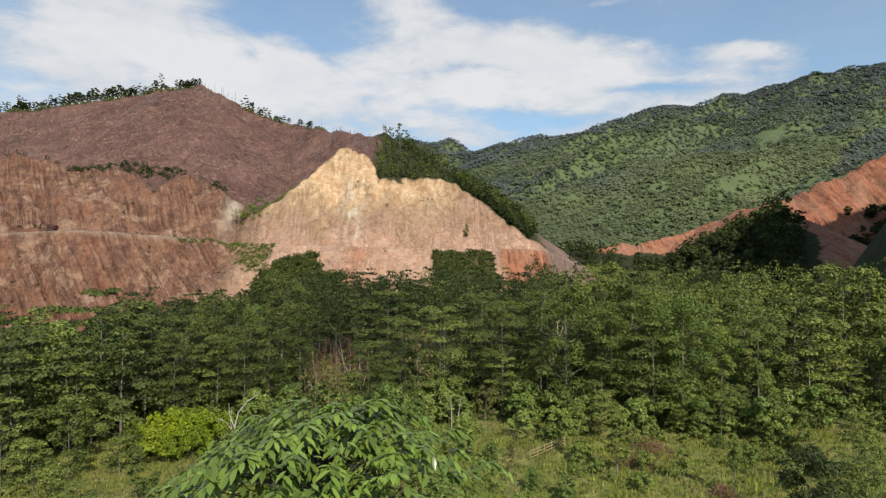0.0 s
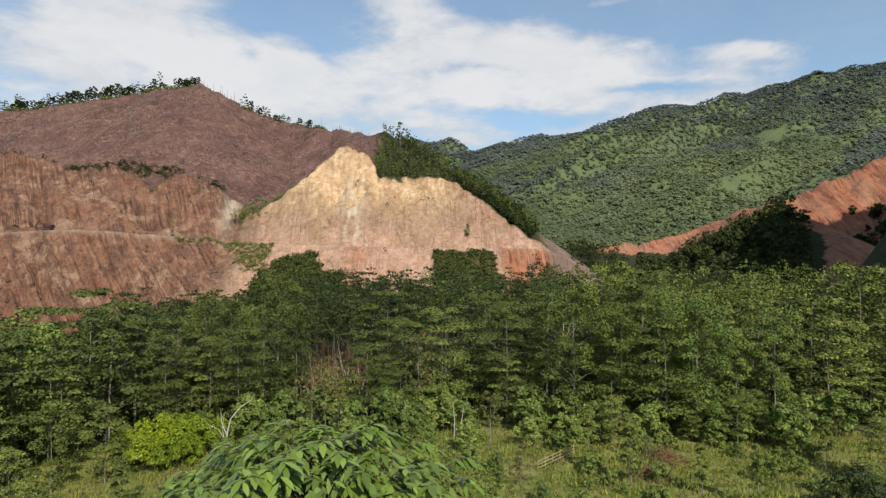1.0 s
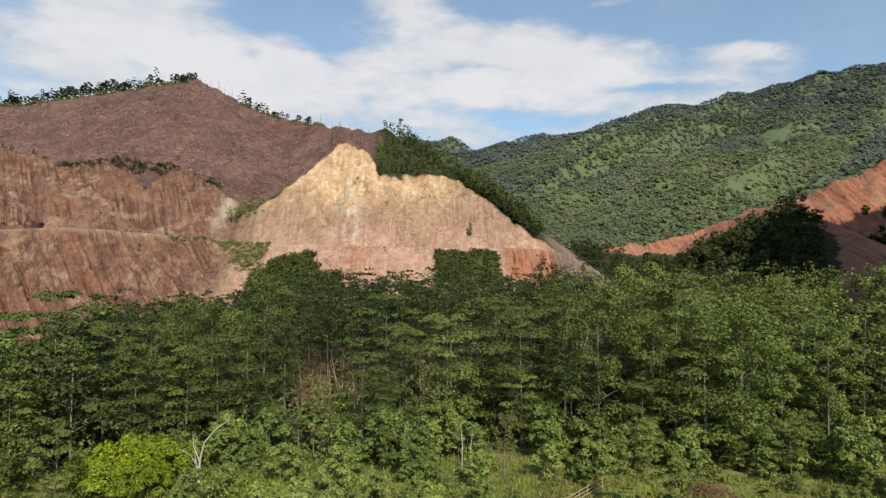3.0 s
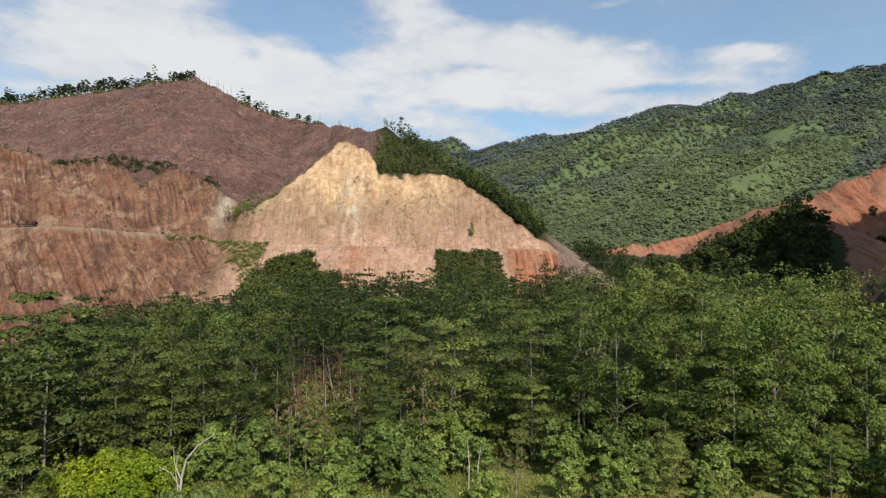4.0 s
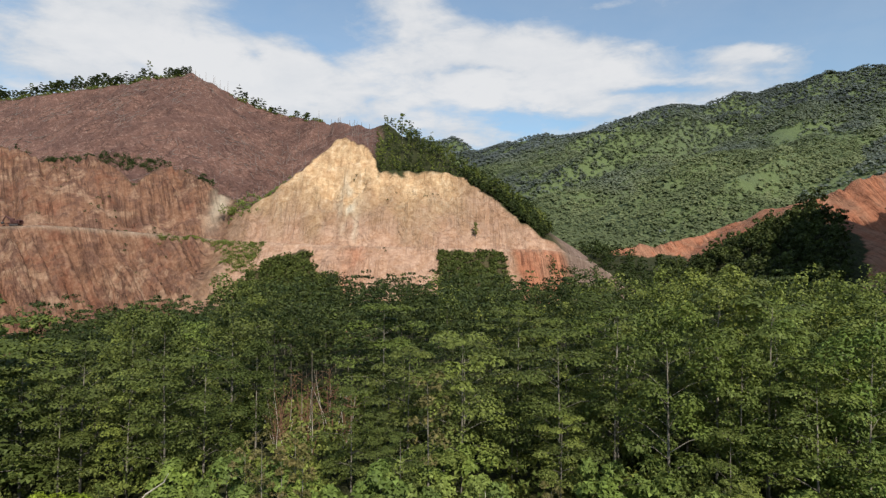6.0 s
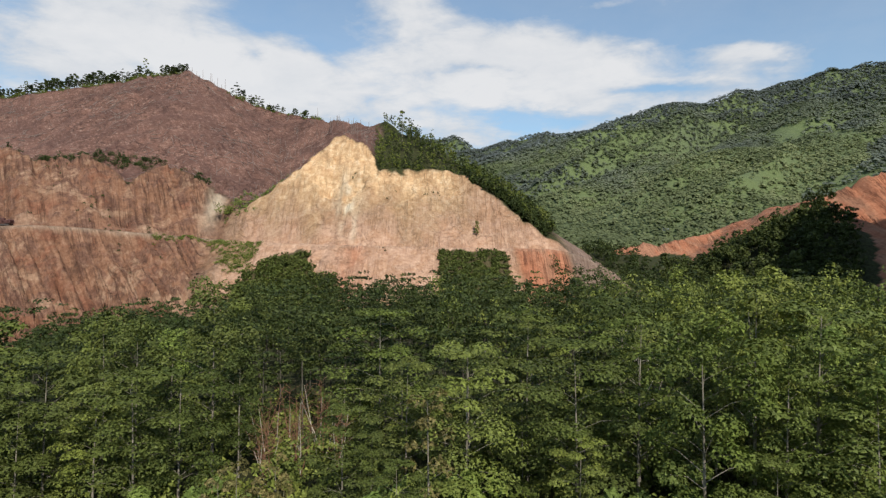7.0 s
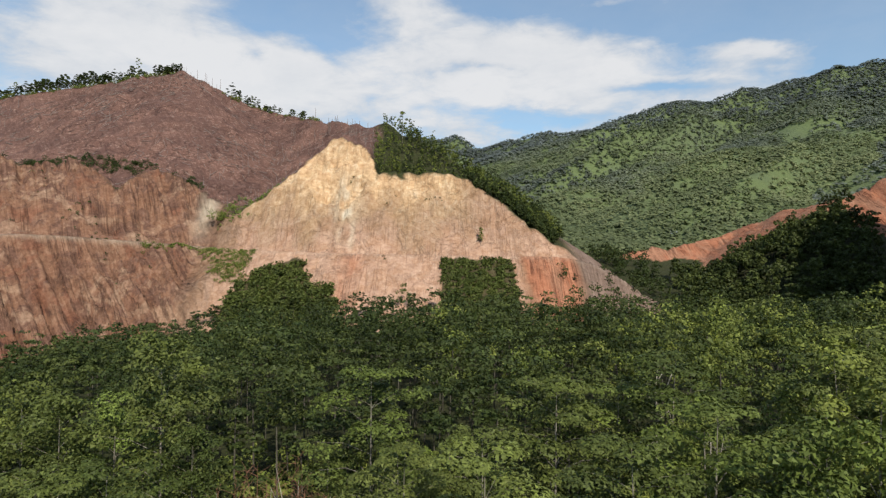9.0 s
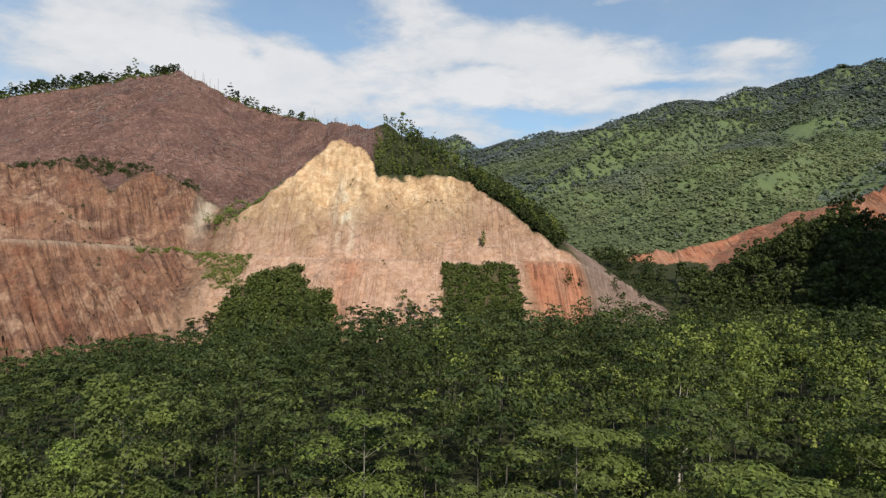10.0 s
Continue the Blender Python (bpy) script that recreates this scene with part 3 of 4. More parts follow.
def tree_shape(rng, tall, base, wide, clusters, per, leaf, kind):
    """Wood and leaves of one tree, its foot at the origin. base: where the crown begins, as a share of the height."""
    bend = rng.normal(0, 0.02 * tall, 2)
    zs = np.linspace(0, tall * 0.86, 6)
    path = np.stack([bend[0] * (zs / tall) ** 2, bend[1] * (zs / tall) ** 2, zs], 1)
    r0 = 0.007 * tall + 0.025
    wood = [tube(path, r0 * (1 - 1.05 * zs / tall), 6)]
    cents, outs = [], []
    for k in range(clusters):
        u = base + (1 - base) * (k + rng.uniform(0, 1)) / clusters
        if kind == "tiered":
            u = base + (1 - base) * (k // 4 + 0.4 + rng.uniform(-0.18, 0.18)) / (clusters / 4)
        a = k * 2.4 + rng.uniform(-0.5, 0.5)
        w = (u - base) / (1 - base)
        if kind == "tiered":
            reach = wide * (0.85 + 0.2 * w) * (1.05 - 0.85 * w ** 4) * rng.uniform(0.45, 1.0)
            cs = np.array([0.40, 0.40, 0.075]) * wide * rng.uniform(0.75, 1.25) * (1.0 - 0.35 * w ** 3)
        elif kind == "round":
            reach = wide * math.sqrt(max(0.03, 1 - (2 * w - 0.8) ** 2 / 1.5)) * rng.uniform(0.3, 0.9)
            cs = np.array([0.30, 0.30, 0.22]) * wide * rng.uniform(0.75, 1.2)
        else:
            reach = wide * (1 - 0.75 * w) * rng.uniform(0.3, 1.0)
            cs = np.array([0.40, 0.40, 0.25]) * wide * rng.uniform(0.8, 1.2)
        root = np.array([*(bend * u * u), u * tall * 0.9])
        tip = root + np.array([math.cos(a) * reach, math.sin(a) * reach, (0.14 if kind == "tiered" else 0.28) * reach + 0.04 * tall])
        mid = (root + tip) / 2 + np.array([0, 0, 0.1 * reach])
        wood.append(tube([root, mid, tip], [r0 * 0.32 * (1.1 - u), r0 * 0.22 * (1.1 - u), 0.012], 4))
        m = max(4, int(per * rng.uniform(0.7, 1.3)))
        d = rng.normal(0, 1, (m, 3))
        d = d / np.linalg.norm(d, axis=1)[:, None] * rng.uniform(0.35, 1, (m, 1)) ** 0.5
        d[:, 2] = np.where(rng.random(m) < 0.75, np.abs(d[:, 2]), d[:, 2])
        c = tip + d * cs
        c[:, 2] -= 0.30 * (np.hypot(d[:, 0], d[:, 1]) ** 2) * cs[0]
        cents.append(c)
        outs.append(d)
    pv = facing(np.concatenate(cents), np.concatenate(outs), leaf, rng, 0.5, 1.0 if kind == "tiered" else 0.35)
    lv = (pv, np.arange(len(pv)).reshape(-1, 3))
    return join(wood), lv


def tree_model(name, seed, tall, base, wide, clusters, per, leaf, kind, leafmat, bark=None):
    rng = np.random.default_rng(seed)
    (wv, wf), (lv, lf) = tree_shape(rng, tall, base, wide, clusters, per, leaf, kind)
    return mesh_np(name + "_wood", wv, wf, [bark or BARK], True), mesh_np(name + "_leaves", lv, lf, [leafmat])


MODELS = {
    "finetier": [tree_model("finetier", 110 + k, 12.5 + 0.8 * (k % 3), 0.22, 3.6, 24, 250, 0.22, "tiered", (LEAF_MID, LEAF_DEEP)[k % 2]) for k in range(4)],
    "fineround": [tree_model("fineround", 120 + k, 12.0 + k, 0.15, 3.2, 26, 250, 0.20, "round", (LEAF_LIGHT, LEAF_MID)[k % 2]) for k in range(4)],
    "finedark": [tree_model("finedark", 130 + k, 12.0 + k, 0.20, 3.5, 24, 240, 0.22, "tiered" if k < 2 else "round", LEAF_DEEP) for k in range(3)],
    "tier": [tree_model("tier", 10 + k, 12.5 + 0.8 * (k % 3), 0.22, 3.6, 24, 115, 0.34, "tiered", LEAF_MID) for k in range(4)],
    "tierdark": [tree_model("tierdark", 20 + k, 12.0 + k, 0.20, 3.6, 24, 115, 0.34, "tiered", LEAF_DEEP) for k in range(3)],
    "round": [tree_model("round", 30 + k, 12.0 + k, 0.15, 3.0, 22, 110, 0.30, "round", LEAF_LIGHT) for k in range(3)],
    "roundmid": [tree_model("roundmid", 40 + k, 10.5 + k, 0.12, 3.0, 22, 110, 0.30, "round", LEAF_MID) for k in range(3)],
    "shade": [tree_model("shade", 44, 12.0, 0.06, 3.4, 26, 210, 0.24, "round", LEAF_DARK)],
    "slim": [tree_model("slim", 50 + k, 7.5 + k, 0.25, 1.3, 16, 120, 0.25, "cone", LEAF_MID) for k in range(2)],
    "dry": [tree_model("dry", 60 + k, 8.5 + k, 0.35, 1.6, 12, 60, 0.22, "round", LEAF_DRY) for k in range(2)],
    "bush": [tree_model("bush", 70 + k, 2.6, 0.12, 1.5, 12, 110, 0.22, "round", LEAF_LIGHT) for k in range(2)],
    "far_tree": [tree_model("far_tree", 90 + k, 8.0 + k, 0.22, 2.9, 13, 75, 0.5, "tiered", LEAF_DARK) for k in range(3)],
    "far_dark": [tree_model("far_dark", 95 + k, 6.0 + k, 0.08, 2.7, 16, 80, 0.5, "round", LEAF_DARK) for k in range(3)],
    "far_thin": [tree_model("far_thin", 98 + k, 9.5 + k, 0.4, 1.7, 10, 50, 0.45, "round", LEAF_MID) for k in range(3)],
    "yellow": [tree_model("yellow", 80 + k, 3.2, 0.10, 2.4, 18, 210, 0.2, "round", LEAF_YELLOW) for k in range(2)],
}
WORDS = {
    "finetier": ("plantation tree with layered green crown and pale trunk", "tree"),
    "fineround": ("green broadleaf tree with tufted crown", "tree"),
    "finedark": ("deep green plantation tree with layered crown", "tree"),
    "tier": ("plantation tree with layered green crown and pale trunk", "tree"),
    "tierdark": ("dark green plantation tree with layered crown", "tree"),
    "round": ("light green broadleaf tree with tufted crown", "tree"),
    "roundmid": ("green broadleaf tree with rounded crown", "tree"),
    "shade": ("dark green tree with dense crown", "tree"),
    "slim": ("slender young tree with sparse green leaves", "tree"),
    "dry": ("half-dry tree with thin olive brown leaves", "tree"),
    "bush": ("light green shrub in the grassy clearing", "shrub"),
    "far_tree": ("spreading green tree on the hill crest", "tree"),
    "far_dark": ("dense dark green tree on the hill crest", "tree"),
    "far_thin": ("thin tall tree with a small crown on the hill crest", "tree"),
    "yellow": ("bright yellow-green leafy shrub at the forest edge", "shrub"),
}


def heights(x, y):
    return land(np.asarray(x, float), np.asarray(y, float))[0]


def plant(kind, x, y, size, turn, pick=0, z=None, label="", group="", sink=0.1):
    wood, leaf = MODELS[kind][pick % len(MODELS[kind])]
    words, cat = WORDS[kind]
    top = tagged(new(cat), label or words, cat, group or ("trees in the valley" if cat == "tree" else "shrubs in the clearing"))
    part("trunk" if cat == "tree" else "stem", wood, top)
    part("crown", leaf, top)
    z = height(x, y) if z is None else z
    top.matrix_basis = Matrix.Translation((x, y, z - sink)) @ Matrix.Rotation(turn, 4, "Z") @ Matrix.Diagonal((size, size, size, 1))
    return top


def clearing(x, y):
    """True where the near ground is open grass and low growth."""
    edge = np.where(x > 4, 66 + 3 * np.sin(x * 0.21), 71 + 2 * np.sin(x * 0.3))
    edge = np.where(x < -15, 76 - 0.9 * np.maximum(-x - 34, 0), edge)
    return (y < edge) & (x > -44) & (x < 0.62 * y + 8) | (y < 36)


rng = np.random.default_rng(5)
cx, cy = [], []
for yy in np.arange(36, 262, 5.0):
    for xx in np.arange(-0.84 * yy - 22, 0.84 * yy + 22, 5.0):
        cx.append(xx + rng.uniform(-1.8, 1.8))
        cy.append(yy + rng.uniform(-1.8, 1.8))
cx, cy = np.array(cx), np.array(cy)
cz, cw = land(cx, cy)
cw = {k: cw[k] for k in ("brown", "yellow", "pink", "red", "grey")}
bare = sum(cw.values())
ok = ~clearing(cx, cy) & (bare < 0.3) & ((cz < 4.0) | (cy < 110)) & (cx < 100)
foot = np.interp(cx, BENCH_X, BENCH_Y) - 34
near, mid_trees = [], []
mix_q = fbm(cx / 24, cy / 24, 3)
for x, y, z, q, f in zip(cx[ok], cy[ok], cz[ok], mix_q[ok], foot[ok]):
    q = q + rng.normal(0, 0.22)
    kind = "tier" if q < 0.02 else "tierdark" if q < 0.12 else "roundmid" if q < 0.34 else "round"
    # darker kinds imitate cloud shade at left and far back, lighter ones sun at right
    if y > 108 and rng.random() < 0.5 or x < -9 and rng.random() < 0.7:
        kind = {"round": "roundmid", "roundmid": "tierdark", "tier": "tierdark"}.get(kind, kind)
    if x > 12 and y < 94 and rng.random() < 0.6:
        kind = {"tierdark": "tier", "tier": "roundmid", "roundmid": "round"}.get(kind, kind)
    if rng.random() < 0.06:
        kind = "slim" if rng.random() < 0.6 else "dry"
    s = rng.choice((0.58, 0.72, 0.86, 0.98, 1.08, 1.2, 1.34)) * rng.uniform(0.93, 1.07) * (1.06 if x > 15 else 1.0) * (1 - 0.35 * float(sstep(np.float64(y), f - 45, f))) * (0.84 if x < -0.3 * y and y > 105 else 1.0)
    s = s * (1 - 0.8 * float(sstep(np.float64(-x / y), 0.50, 0.66) * sstep(np.float64(y), 85, 125)))
    if s < 0.3:
        continue
    if abs(x + 15) < 5.0 and 70 < y < 90 or x > 0 and y < 64:
        continue
    if 66 < y < 102 and abs(x) < 38 and kind in ("tier", "tierdark", "round", "roundmid"):
        kind = "finedark" if kind == "tierdark" or x < 6 and rng.random() < 0.6 else "finetier" if kind == "tier" else "fineround"
    row = (kind, x, y, s, rng.uniform(0, 6.28), int(rng.integers(0, 12)), z)
    (near if y < 94 and -62 < x < 72 and len(near) < 205 else mid_trees).append(row)
for row in near:
    plant(*row)


def forest(name, rows, label, mat_leaf, wood=True, spread_z=(0.45, 0.92), seed=11, cat="trees"):
    """Trees past counting, joined: rows of x, y, z, height, crown width, leaf size, leaves, kind (0 flat tiers, 1 round)."""
    rng = np.random.default_rng(seed)
    LV, WV, TN = [], [], []
    for x, y, z, tall, wide, leaf, count, kind in rows:
        k = 13
        a = rng.uniform(0, 6.28, k)
        r = wide * rng.uniform(0.2, 0.95, k)
        hz = tall * (rng.uniform(*spread_z, k) if kind else spread_z[0] + (spread_z[1] - spread_z[0]) * (rng.integers(0, 5, k) + rng.uniform(0.3, 0.7, k)) / 5)
        tips = np.stack([np.cos(a) * r, np.sin(a) * r, hz], 1)
        tips[0] = (0, 0, tall * 0.93)
        d = rng.normal(0, 1, (count, 3))
        d = d / np.linalg.norm(d, axis=1)[:, None] * rng.uniform(0.4, 1, (count, 1))
        c = tips[rng.integers(0, k, count)] + d * np.array([0.30, 0.30, 0.08 if kind == 0 else 0.25]) * wide
        c += (x, y, z)
        LV.append(facing(c, d, leaf, rng, 0.5, 0.9 if kind == 0 else 0.35))
        TN.append(np.full(count * 3, rng.random(), np.float32))
        if wood:
            WV.append(tube([(x, y, z - 0.3), (x + rng.normal(0, .2), y, z + tall * 0.5)], [0.007 * tall, 0.004 * tall], 4))
    lv = np.concatenate(LV)
    me = mesh_np(name, lv, np.arange(len(lv)).reshape(-1, 3), [mat_leaf])
    for key, val in (("tone", np.concatenate(TN)), ("joined", np.ones(len(lv), np.float32))):
        me.attributes.new(key, "FLOAT", "POINT").data.foreach_set("value", val)
    ob = tagged(new(name, me), label, cat, kind="stuff")
    if wood:
        wv, wf = join(WV)
        part("trunks", mesh_np(name + "_trunks", wv, wf, [BARK_DARK], True), ob)
    return ob


rows = {0: [], 1: [], 2: []}
for kind, x, y, s, turn, pick, z in mid_trees:
    slot = {"tier": 0, "tierdark": 1, "finedark": 1, "round": 2, "roundmid": 0, "fineround": 2}.get(kind, 0)
    slot = 2 if x > 30 and y < 150 and slot != 1 else slot if slot < 2 or x > -5 else 0
    rows[slot].append((x, y, z, 13.5 * s, 3.7 * s ** 0.8, 0.40 if y < 140 else 0.60, 620 if y < 140 else 300, 1 if slot == 2 or rng.random() < 0.35 else 0))
# cloud shade over the valley is put into these darker leaf colours
forest("valley_forest", rows[0], "dense green plantation forest across the valley floor", LEAF_SHADED, seed=11)
forest("dark_forest", rows[1], "dark green and colour-shaded trees mixed through the valley forest", LEAF_DARK, seed=12)
forest("light_forest", rows[2], "light green trees mixed through the valley forest", LEAF_MID, seed=13)

# woods on the far slopes
k = 62000
py = 400 + 900 * rng.random(k) ** 0.75
px = rng.uniform(-0.16, 0.98, k) * py + 20
pz, pw = land(px, py)
bare = sum(pw[key] for key in ("brown", "yellow", "pink", "red", "grey"))
glade = fbm(px / 110, py / 110, 3) - 0.35 * sstep(pz, 180, 280)
keep = (bare < 0.2) & (glade < 0.16 + 0.4 * rng.random(k) + 0.3 * (pz > 200)) & ((px > 45) | (px > -150) & (py > 500))
# darker near spur, and heights with haze and cloud shade in the leaf colour
hazed_dark = np.clip(sstep(py + 260 * fbm(px / 150, py / 150, 3), 680, 980) + 0.75 * (crest(NEARER, 0.42, px, py) > pz - 18), 0, 1)


def canopy(name, x, y, z, tall, wide, haze_mix, label, mat, seed, n=7):
    """Far woods: each crown a shell of leafy flakes that face outwards."""
    rng = np.random.default_rng(seed)
    m = len(x)
    k = np.arange(n)
    cz = 1 - 1.15 * (k + 0.5) / n
    ca = k * 2.39996
    D = np.stack([np.sqrt(1 - cz ** 2) * np.cos(ca), np.sqrt(1 - cz ** 2) * np.sin(ca), cz], 1)
    D = D[None] + rng.normal(0, 0.25, (m, n, 3))
    D /= np.linalg.norm(D, axis=2)[..., None]
    spin = rng.uniform(0, 6.28, (m, 1))
    D = np.stack([D[..., 0] * np.cos(spin) - D[..., 1] * np.sin(spin), D[..., 0] * np.sin(spin) + D[..., 1] * np.cos(spin), D[..., 2]], 2)
    c = np.stack([x, y, z + tall * 0.55], 1)[:, None] + D * np.stack([wide, wide, tall * 0.40], 1)[:, None] * rng.uniform(0.65, 1.15, (m, n, 1))
    D = D + (0, -0.3, 1.1)
    D = D / np.linalg.norm(D, axis=2)[..., None]
    a = np.cross(D, rng.normal(0, 1, (m, n, 3)))
    a /= np.linalg.norm(a, axis=2)[..., None]
    b = np.cross(D, a)
    s = (wide[:, None] * rng.uniform(0.45, 0.85, (m, n)))[..., None]
    v = np.stack([c + a * s, c - a * 0.5 * s + b * 0.8 * s, c - a * 0.5 * s - b * 0.8 * s], 2).reshape(-1, 3)
    me = mesh_np(name, v, np.arange(len(v)).reshape(-1, 3), [mat])
    tone = np.clip(0.40 * rng.random(m) + 0.32 + 0.8 * fbm(x / 75, y / 75, 3) + 0.35 * fbm(x / 20, y / 20, 2), 0, 1)
    for key, val in (("tone", np.repeat(tone, n * 3)), ("haze_mix", np.repeat(haze_mix, n * 3)), ("joined", np.ones(len(v)))):
        me.attributes.new(key, "FLOAT", "POINT").data.foreach_set("value", np.ascontiguousarray(val, dtype=np.float32))
    return tagged(new(name, me), label, "trees", kind="stuff")


size = rng.uniform(0.7, 1.25, k) * (1 + 0.35 * hazed_dark)
canopy("far_forest", px[keep], py[keep], pz[keep], 4.0 * size[keep], 2.2 * size[keep], hazed_dark[keep], "wooded slope of the far mountain, haze coloured into the ridge woods", LEAF_FAR, 14)


def scatter(n, x0, x1, y0, y1, rng, test=None):
    x, y = rng.uniform(x0, x1, n), rng.uniform(y0, y1, n)
    z, w = land(x, y)
    if test is not None:
        m = test(x, y, z, w)
        x, y, z = x[m], y[m], z[m]
    return list(zip(x, y, z))


# trees on the east hillside; the shade there is put into their leaf colour
pts = scatter(1700, 96, 232, 205, 395, rng, lambda x, y, z, w: (w["red"] < 0.3) & (x - 0.62 * (y - 306) < 188) & (x > 0.33 * y) & (y < 345))
forest("hillside_trees", [(x, y, z, rng.uniform(7, 13), rng.uniform(2.4, 3.8), 1.15, 150, 1) for x, y, z in pts], "green trees covering the east hillside, shade put into leaf colour", LEAF_SHADED, seed=16)
# edge and hollow trees get dark leaf colour in place of shade
pts = scatter(330, 205, 262, 285, 335, rng, lambda x, y, z, w: (x - 0.69 * y > 0) & (z < 44) & (vnoise(x / 9, y / 9) > 0.35))
forest("edge_trees", [(x, y, z, rng.uniform(4, 7), rng.uniform(1.8, 2.8), 0.95, 150, 1) for x, y, z in pts], "green trees beside the red earth slope, shade put into leaf colour", LEAF_DARK, seed=17)
pts = scatter(260, 82, 140, 285, 405, rng, lambda x, y, z, w: (w["red"] < 0.3) & (w["grey"] < 0.3) & (x < 0.31 * y))
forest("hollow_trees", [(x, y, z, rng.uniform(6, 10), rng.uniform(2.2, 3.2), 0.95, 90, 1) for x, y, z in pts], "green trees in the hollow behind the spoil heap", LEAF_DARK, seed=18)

# growth on the cut hill
pts = scatter(800, -42, 60, 296, 376, rng, lambda x, y, z, w: (w["yellow"] + w["pink"] + w["beige"] + w["brown"] + w["grey"] + w["red"] < 0.2) & (z > 24) & (y > np.interp(x, [p[0] for p in DOME], [p[1] for p in DOME]) + 0.5))
for name, half, mat, word in (("dome_trees", pts[::2], LEAF_MID, "slim green trees"), ("dark_dome_trees", pts[1::2], LEAF_DARK, "slim dark trees")):
    forest(name, [(x, y, z, rng.uniform(5, 10.5), rng.uniform(0.9, 1.6), 0.55, 130, 1) for x, y, z in half], word + " on the shoulder above the yellow cutting", mat, spread_z=(0.3, 0.95), seed=19)
pts = scatter(300, 8, 46, 290, 312, rng, lambda x, y, z, w: (w["yellow"] + w["pink"] + w["beige"] + w["grey"] + w["red"] < 0.2) & (z > 26) & (y > np.interp(x, [p[0] for p in DOME], [p[1] for p in DOME]) + 1.5))
forest("dome_scrub", [(x, y, z, rng.uniform(3.5, 6), rng.uniform(1.6, 2.4), 0.7, 150, 1) for x, y, z in pts], "dark green scrub along the edge of the cutting", LEAF_DARK, spread_z=(0.2, 0.95), seed=20)


def scrub(name, pts, label, mat, tall=(1.8, 3.4), wide=(1.3, 2.2), count=70, leaf=0.55, seed=21):
    rng = np.random.default_rng(seed)
    return forest(name, [(x, y, z - 0.3, rng.uniform(*tall), rng.uniform(*wide), leaf, count, 1) for x, y, z in pts], label, mat, False, (0.1, 0.9), seed, "shrubs")


def below(x, y):
    return np.interp(x, BENCH_X, BENCH_Y) - y


scrub("bush_patch", scatter(2300, -100, -30, 225, 275, rng, lambda x, y, z, w: w["patch"] > 0.5), "dense green bushes covering the foot of the cut slope", LEAF_DEEP, (1.6, 3.6), (1.3, 2.2), 70, 0.78, seed=21)
scrub("green_patch", scatter(1300, -9, 30, 236, 275, rng, lambda x, y, z, w: w["patch"] > 0.5), "green creeper patch on the cut slope", LEAF_DEEP, (0.8, 1.6), (1.2, 1.9), 60, 0.68, 22)
scrub("bench_scrub", scatter(1900, -128, -82, 262, 297, rng, lambda x, y, z, w: (below(x, y) > 1) & (below(x, y) < 4 + 12 * sstep(x, -112, -92))), "low green scrub below the bench road", LEAF_MID, (0.6, 1.4), (1.0, 1.7), 55, 0.38, 23)
scrub("gully_scrub", scatter(150, -106, -82, 304, 330, rng, lambda x, y, z, w: w["yellow"] < 0.6), "green scrub in the gully above the bench", LEAF_LIGHT, (0.8, 2.2), (1.0, 1.8), 50, 0.5, 24)
scrub("gully_bush", [(-103 + rng.normal(0, 2.2), 306 + rng.normal(0, 1.8), height(-103, 306) - 0.5) for k in range(9)], "rounded green bush beside the bench", LEAF_MID, (3.5, 6.0), (1.9, 2.6), 90, 0.55, 25)
scrub("edge_scrub", scatter(2000, -240, -118, 280, 330, rng, lambda x, y, z, w: (w["brown"] > 0.5) & (heights(x, y - 5) < z - 2.6) & ((x < -160) | (vnoise(x / 7, y / 7) > 0.55))), "dark scrub along the top of the cutting", LEAF_DARK, (1.4, 3.0), (1.3, 2.1), 100, 0.42, 26)
scrub("face_tufts", [(x + rng.normal(0, 0.8), y, height(x, y)) for x, y in ((-44, 303), (-43, 303.5), (-42, 303), (-12, 297), (-10, 297), (-8, 297.2), (-6, 297), (-4, 297), (-30, 297), (-24, 299), (-27, 276), (-26, 275))], "small dry tufts clinging to the cut face", LEAF_DARK, (0.6, 1.2), (0.6, 1.1), 30, 0.4, 27)
scrub("spoil_scrub", scatter(26, 38, 50, 262, 276, rng, lambda x, y, z, w: np.abs(below(x, y) - 0.8 * (x - 38) - 5) < 2.5) + scatter(40, 62, 84, 272, 296, rng), "dark bushes on the red spoil slope", LEAF_DARK, (1.4, 3.4), (1.2, 2.2), 70, 0.55, 28)
for row in [("slim", 11.5, 283.5, 1.05, 0.4, 0)]:
    plant(*row, label="lone young tree on the bench under the cutting", group="trees on the cut hill")

# trees along the skyline of the cut hill
hx = np.array([p[0] for p in HILL])
hy = np.array([p[1] for p in HILL])
for k in range(88):
    x = -200 - 150 * (k + rng.random()) / 70 if k < 70 else rng.uniform(-146, -92)
    y = float(np.interp(x, hx, hy)) + rng.uniform(-1.5, 3.5)
    kind = ("far_tree", "far_dark", "far_dark", "far_dark", "far_thin")[int(rng.integers(0, 5))]
    plant(kind, x, y, rng.uniform(0.75, 1.3) * (1.0 if k < 70 else 0.8), rng.uniform(0, 6.28), int(rng.integers(0, 5)), group="trees along the skyline")
for k in range(16):
    plant("far_dark" if k % 3 else "far_tree", rng.uniform(-192, -175), 421 + rng.uniform(-3, 3), rng.uniform(0.6, 0.95), rng.uniform(0, 6.28), k, group="trees along the skyline", label="green tree of the grove on the hilltop")
plant("far_thin", -26, 352, 1.75, 0.5, 1, label="tall thin tree standing above the shoulder", group="trees along the skyline")
plant("far_thin", -22, 350, 1.2, 2.5, 2, group="trees along the skyline")

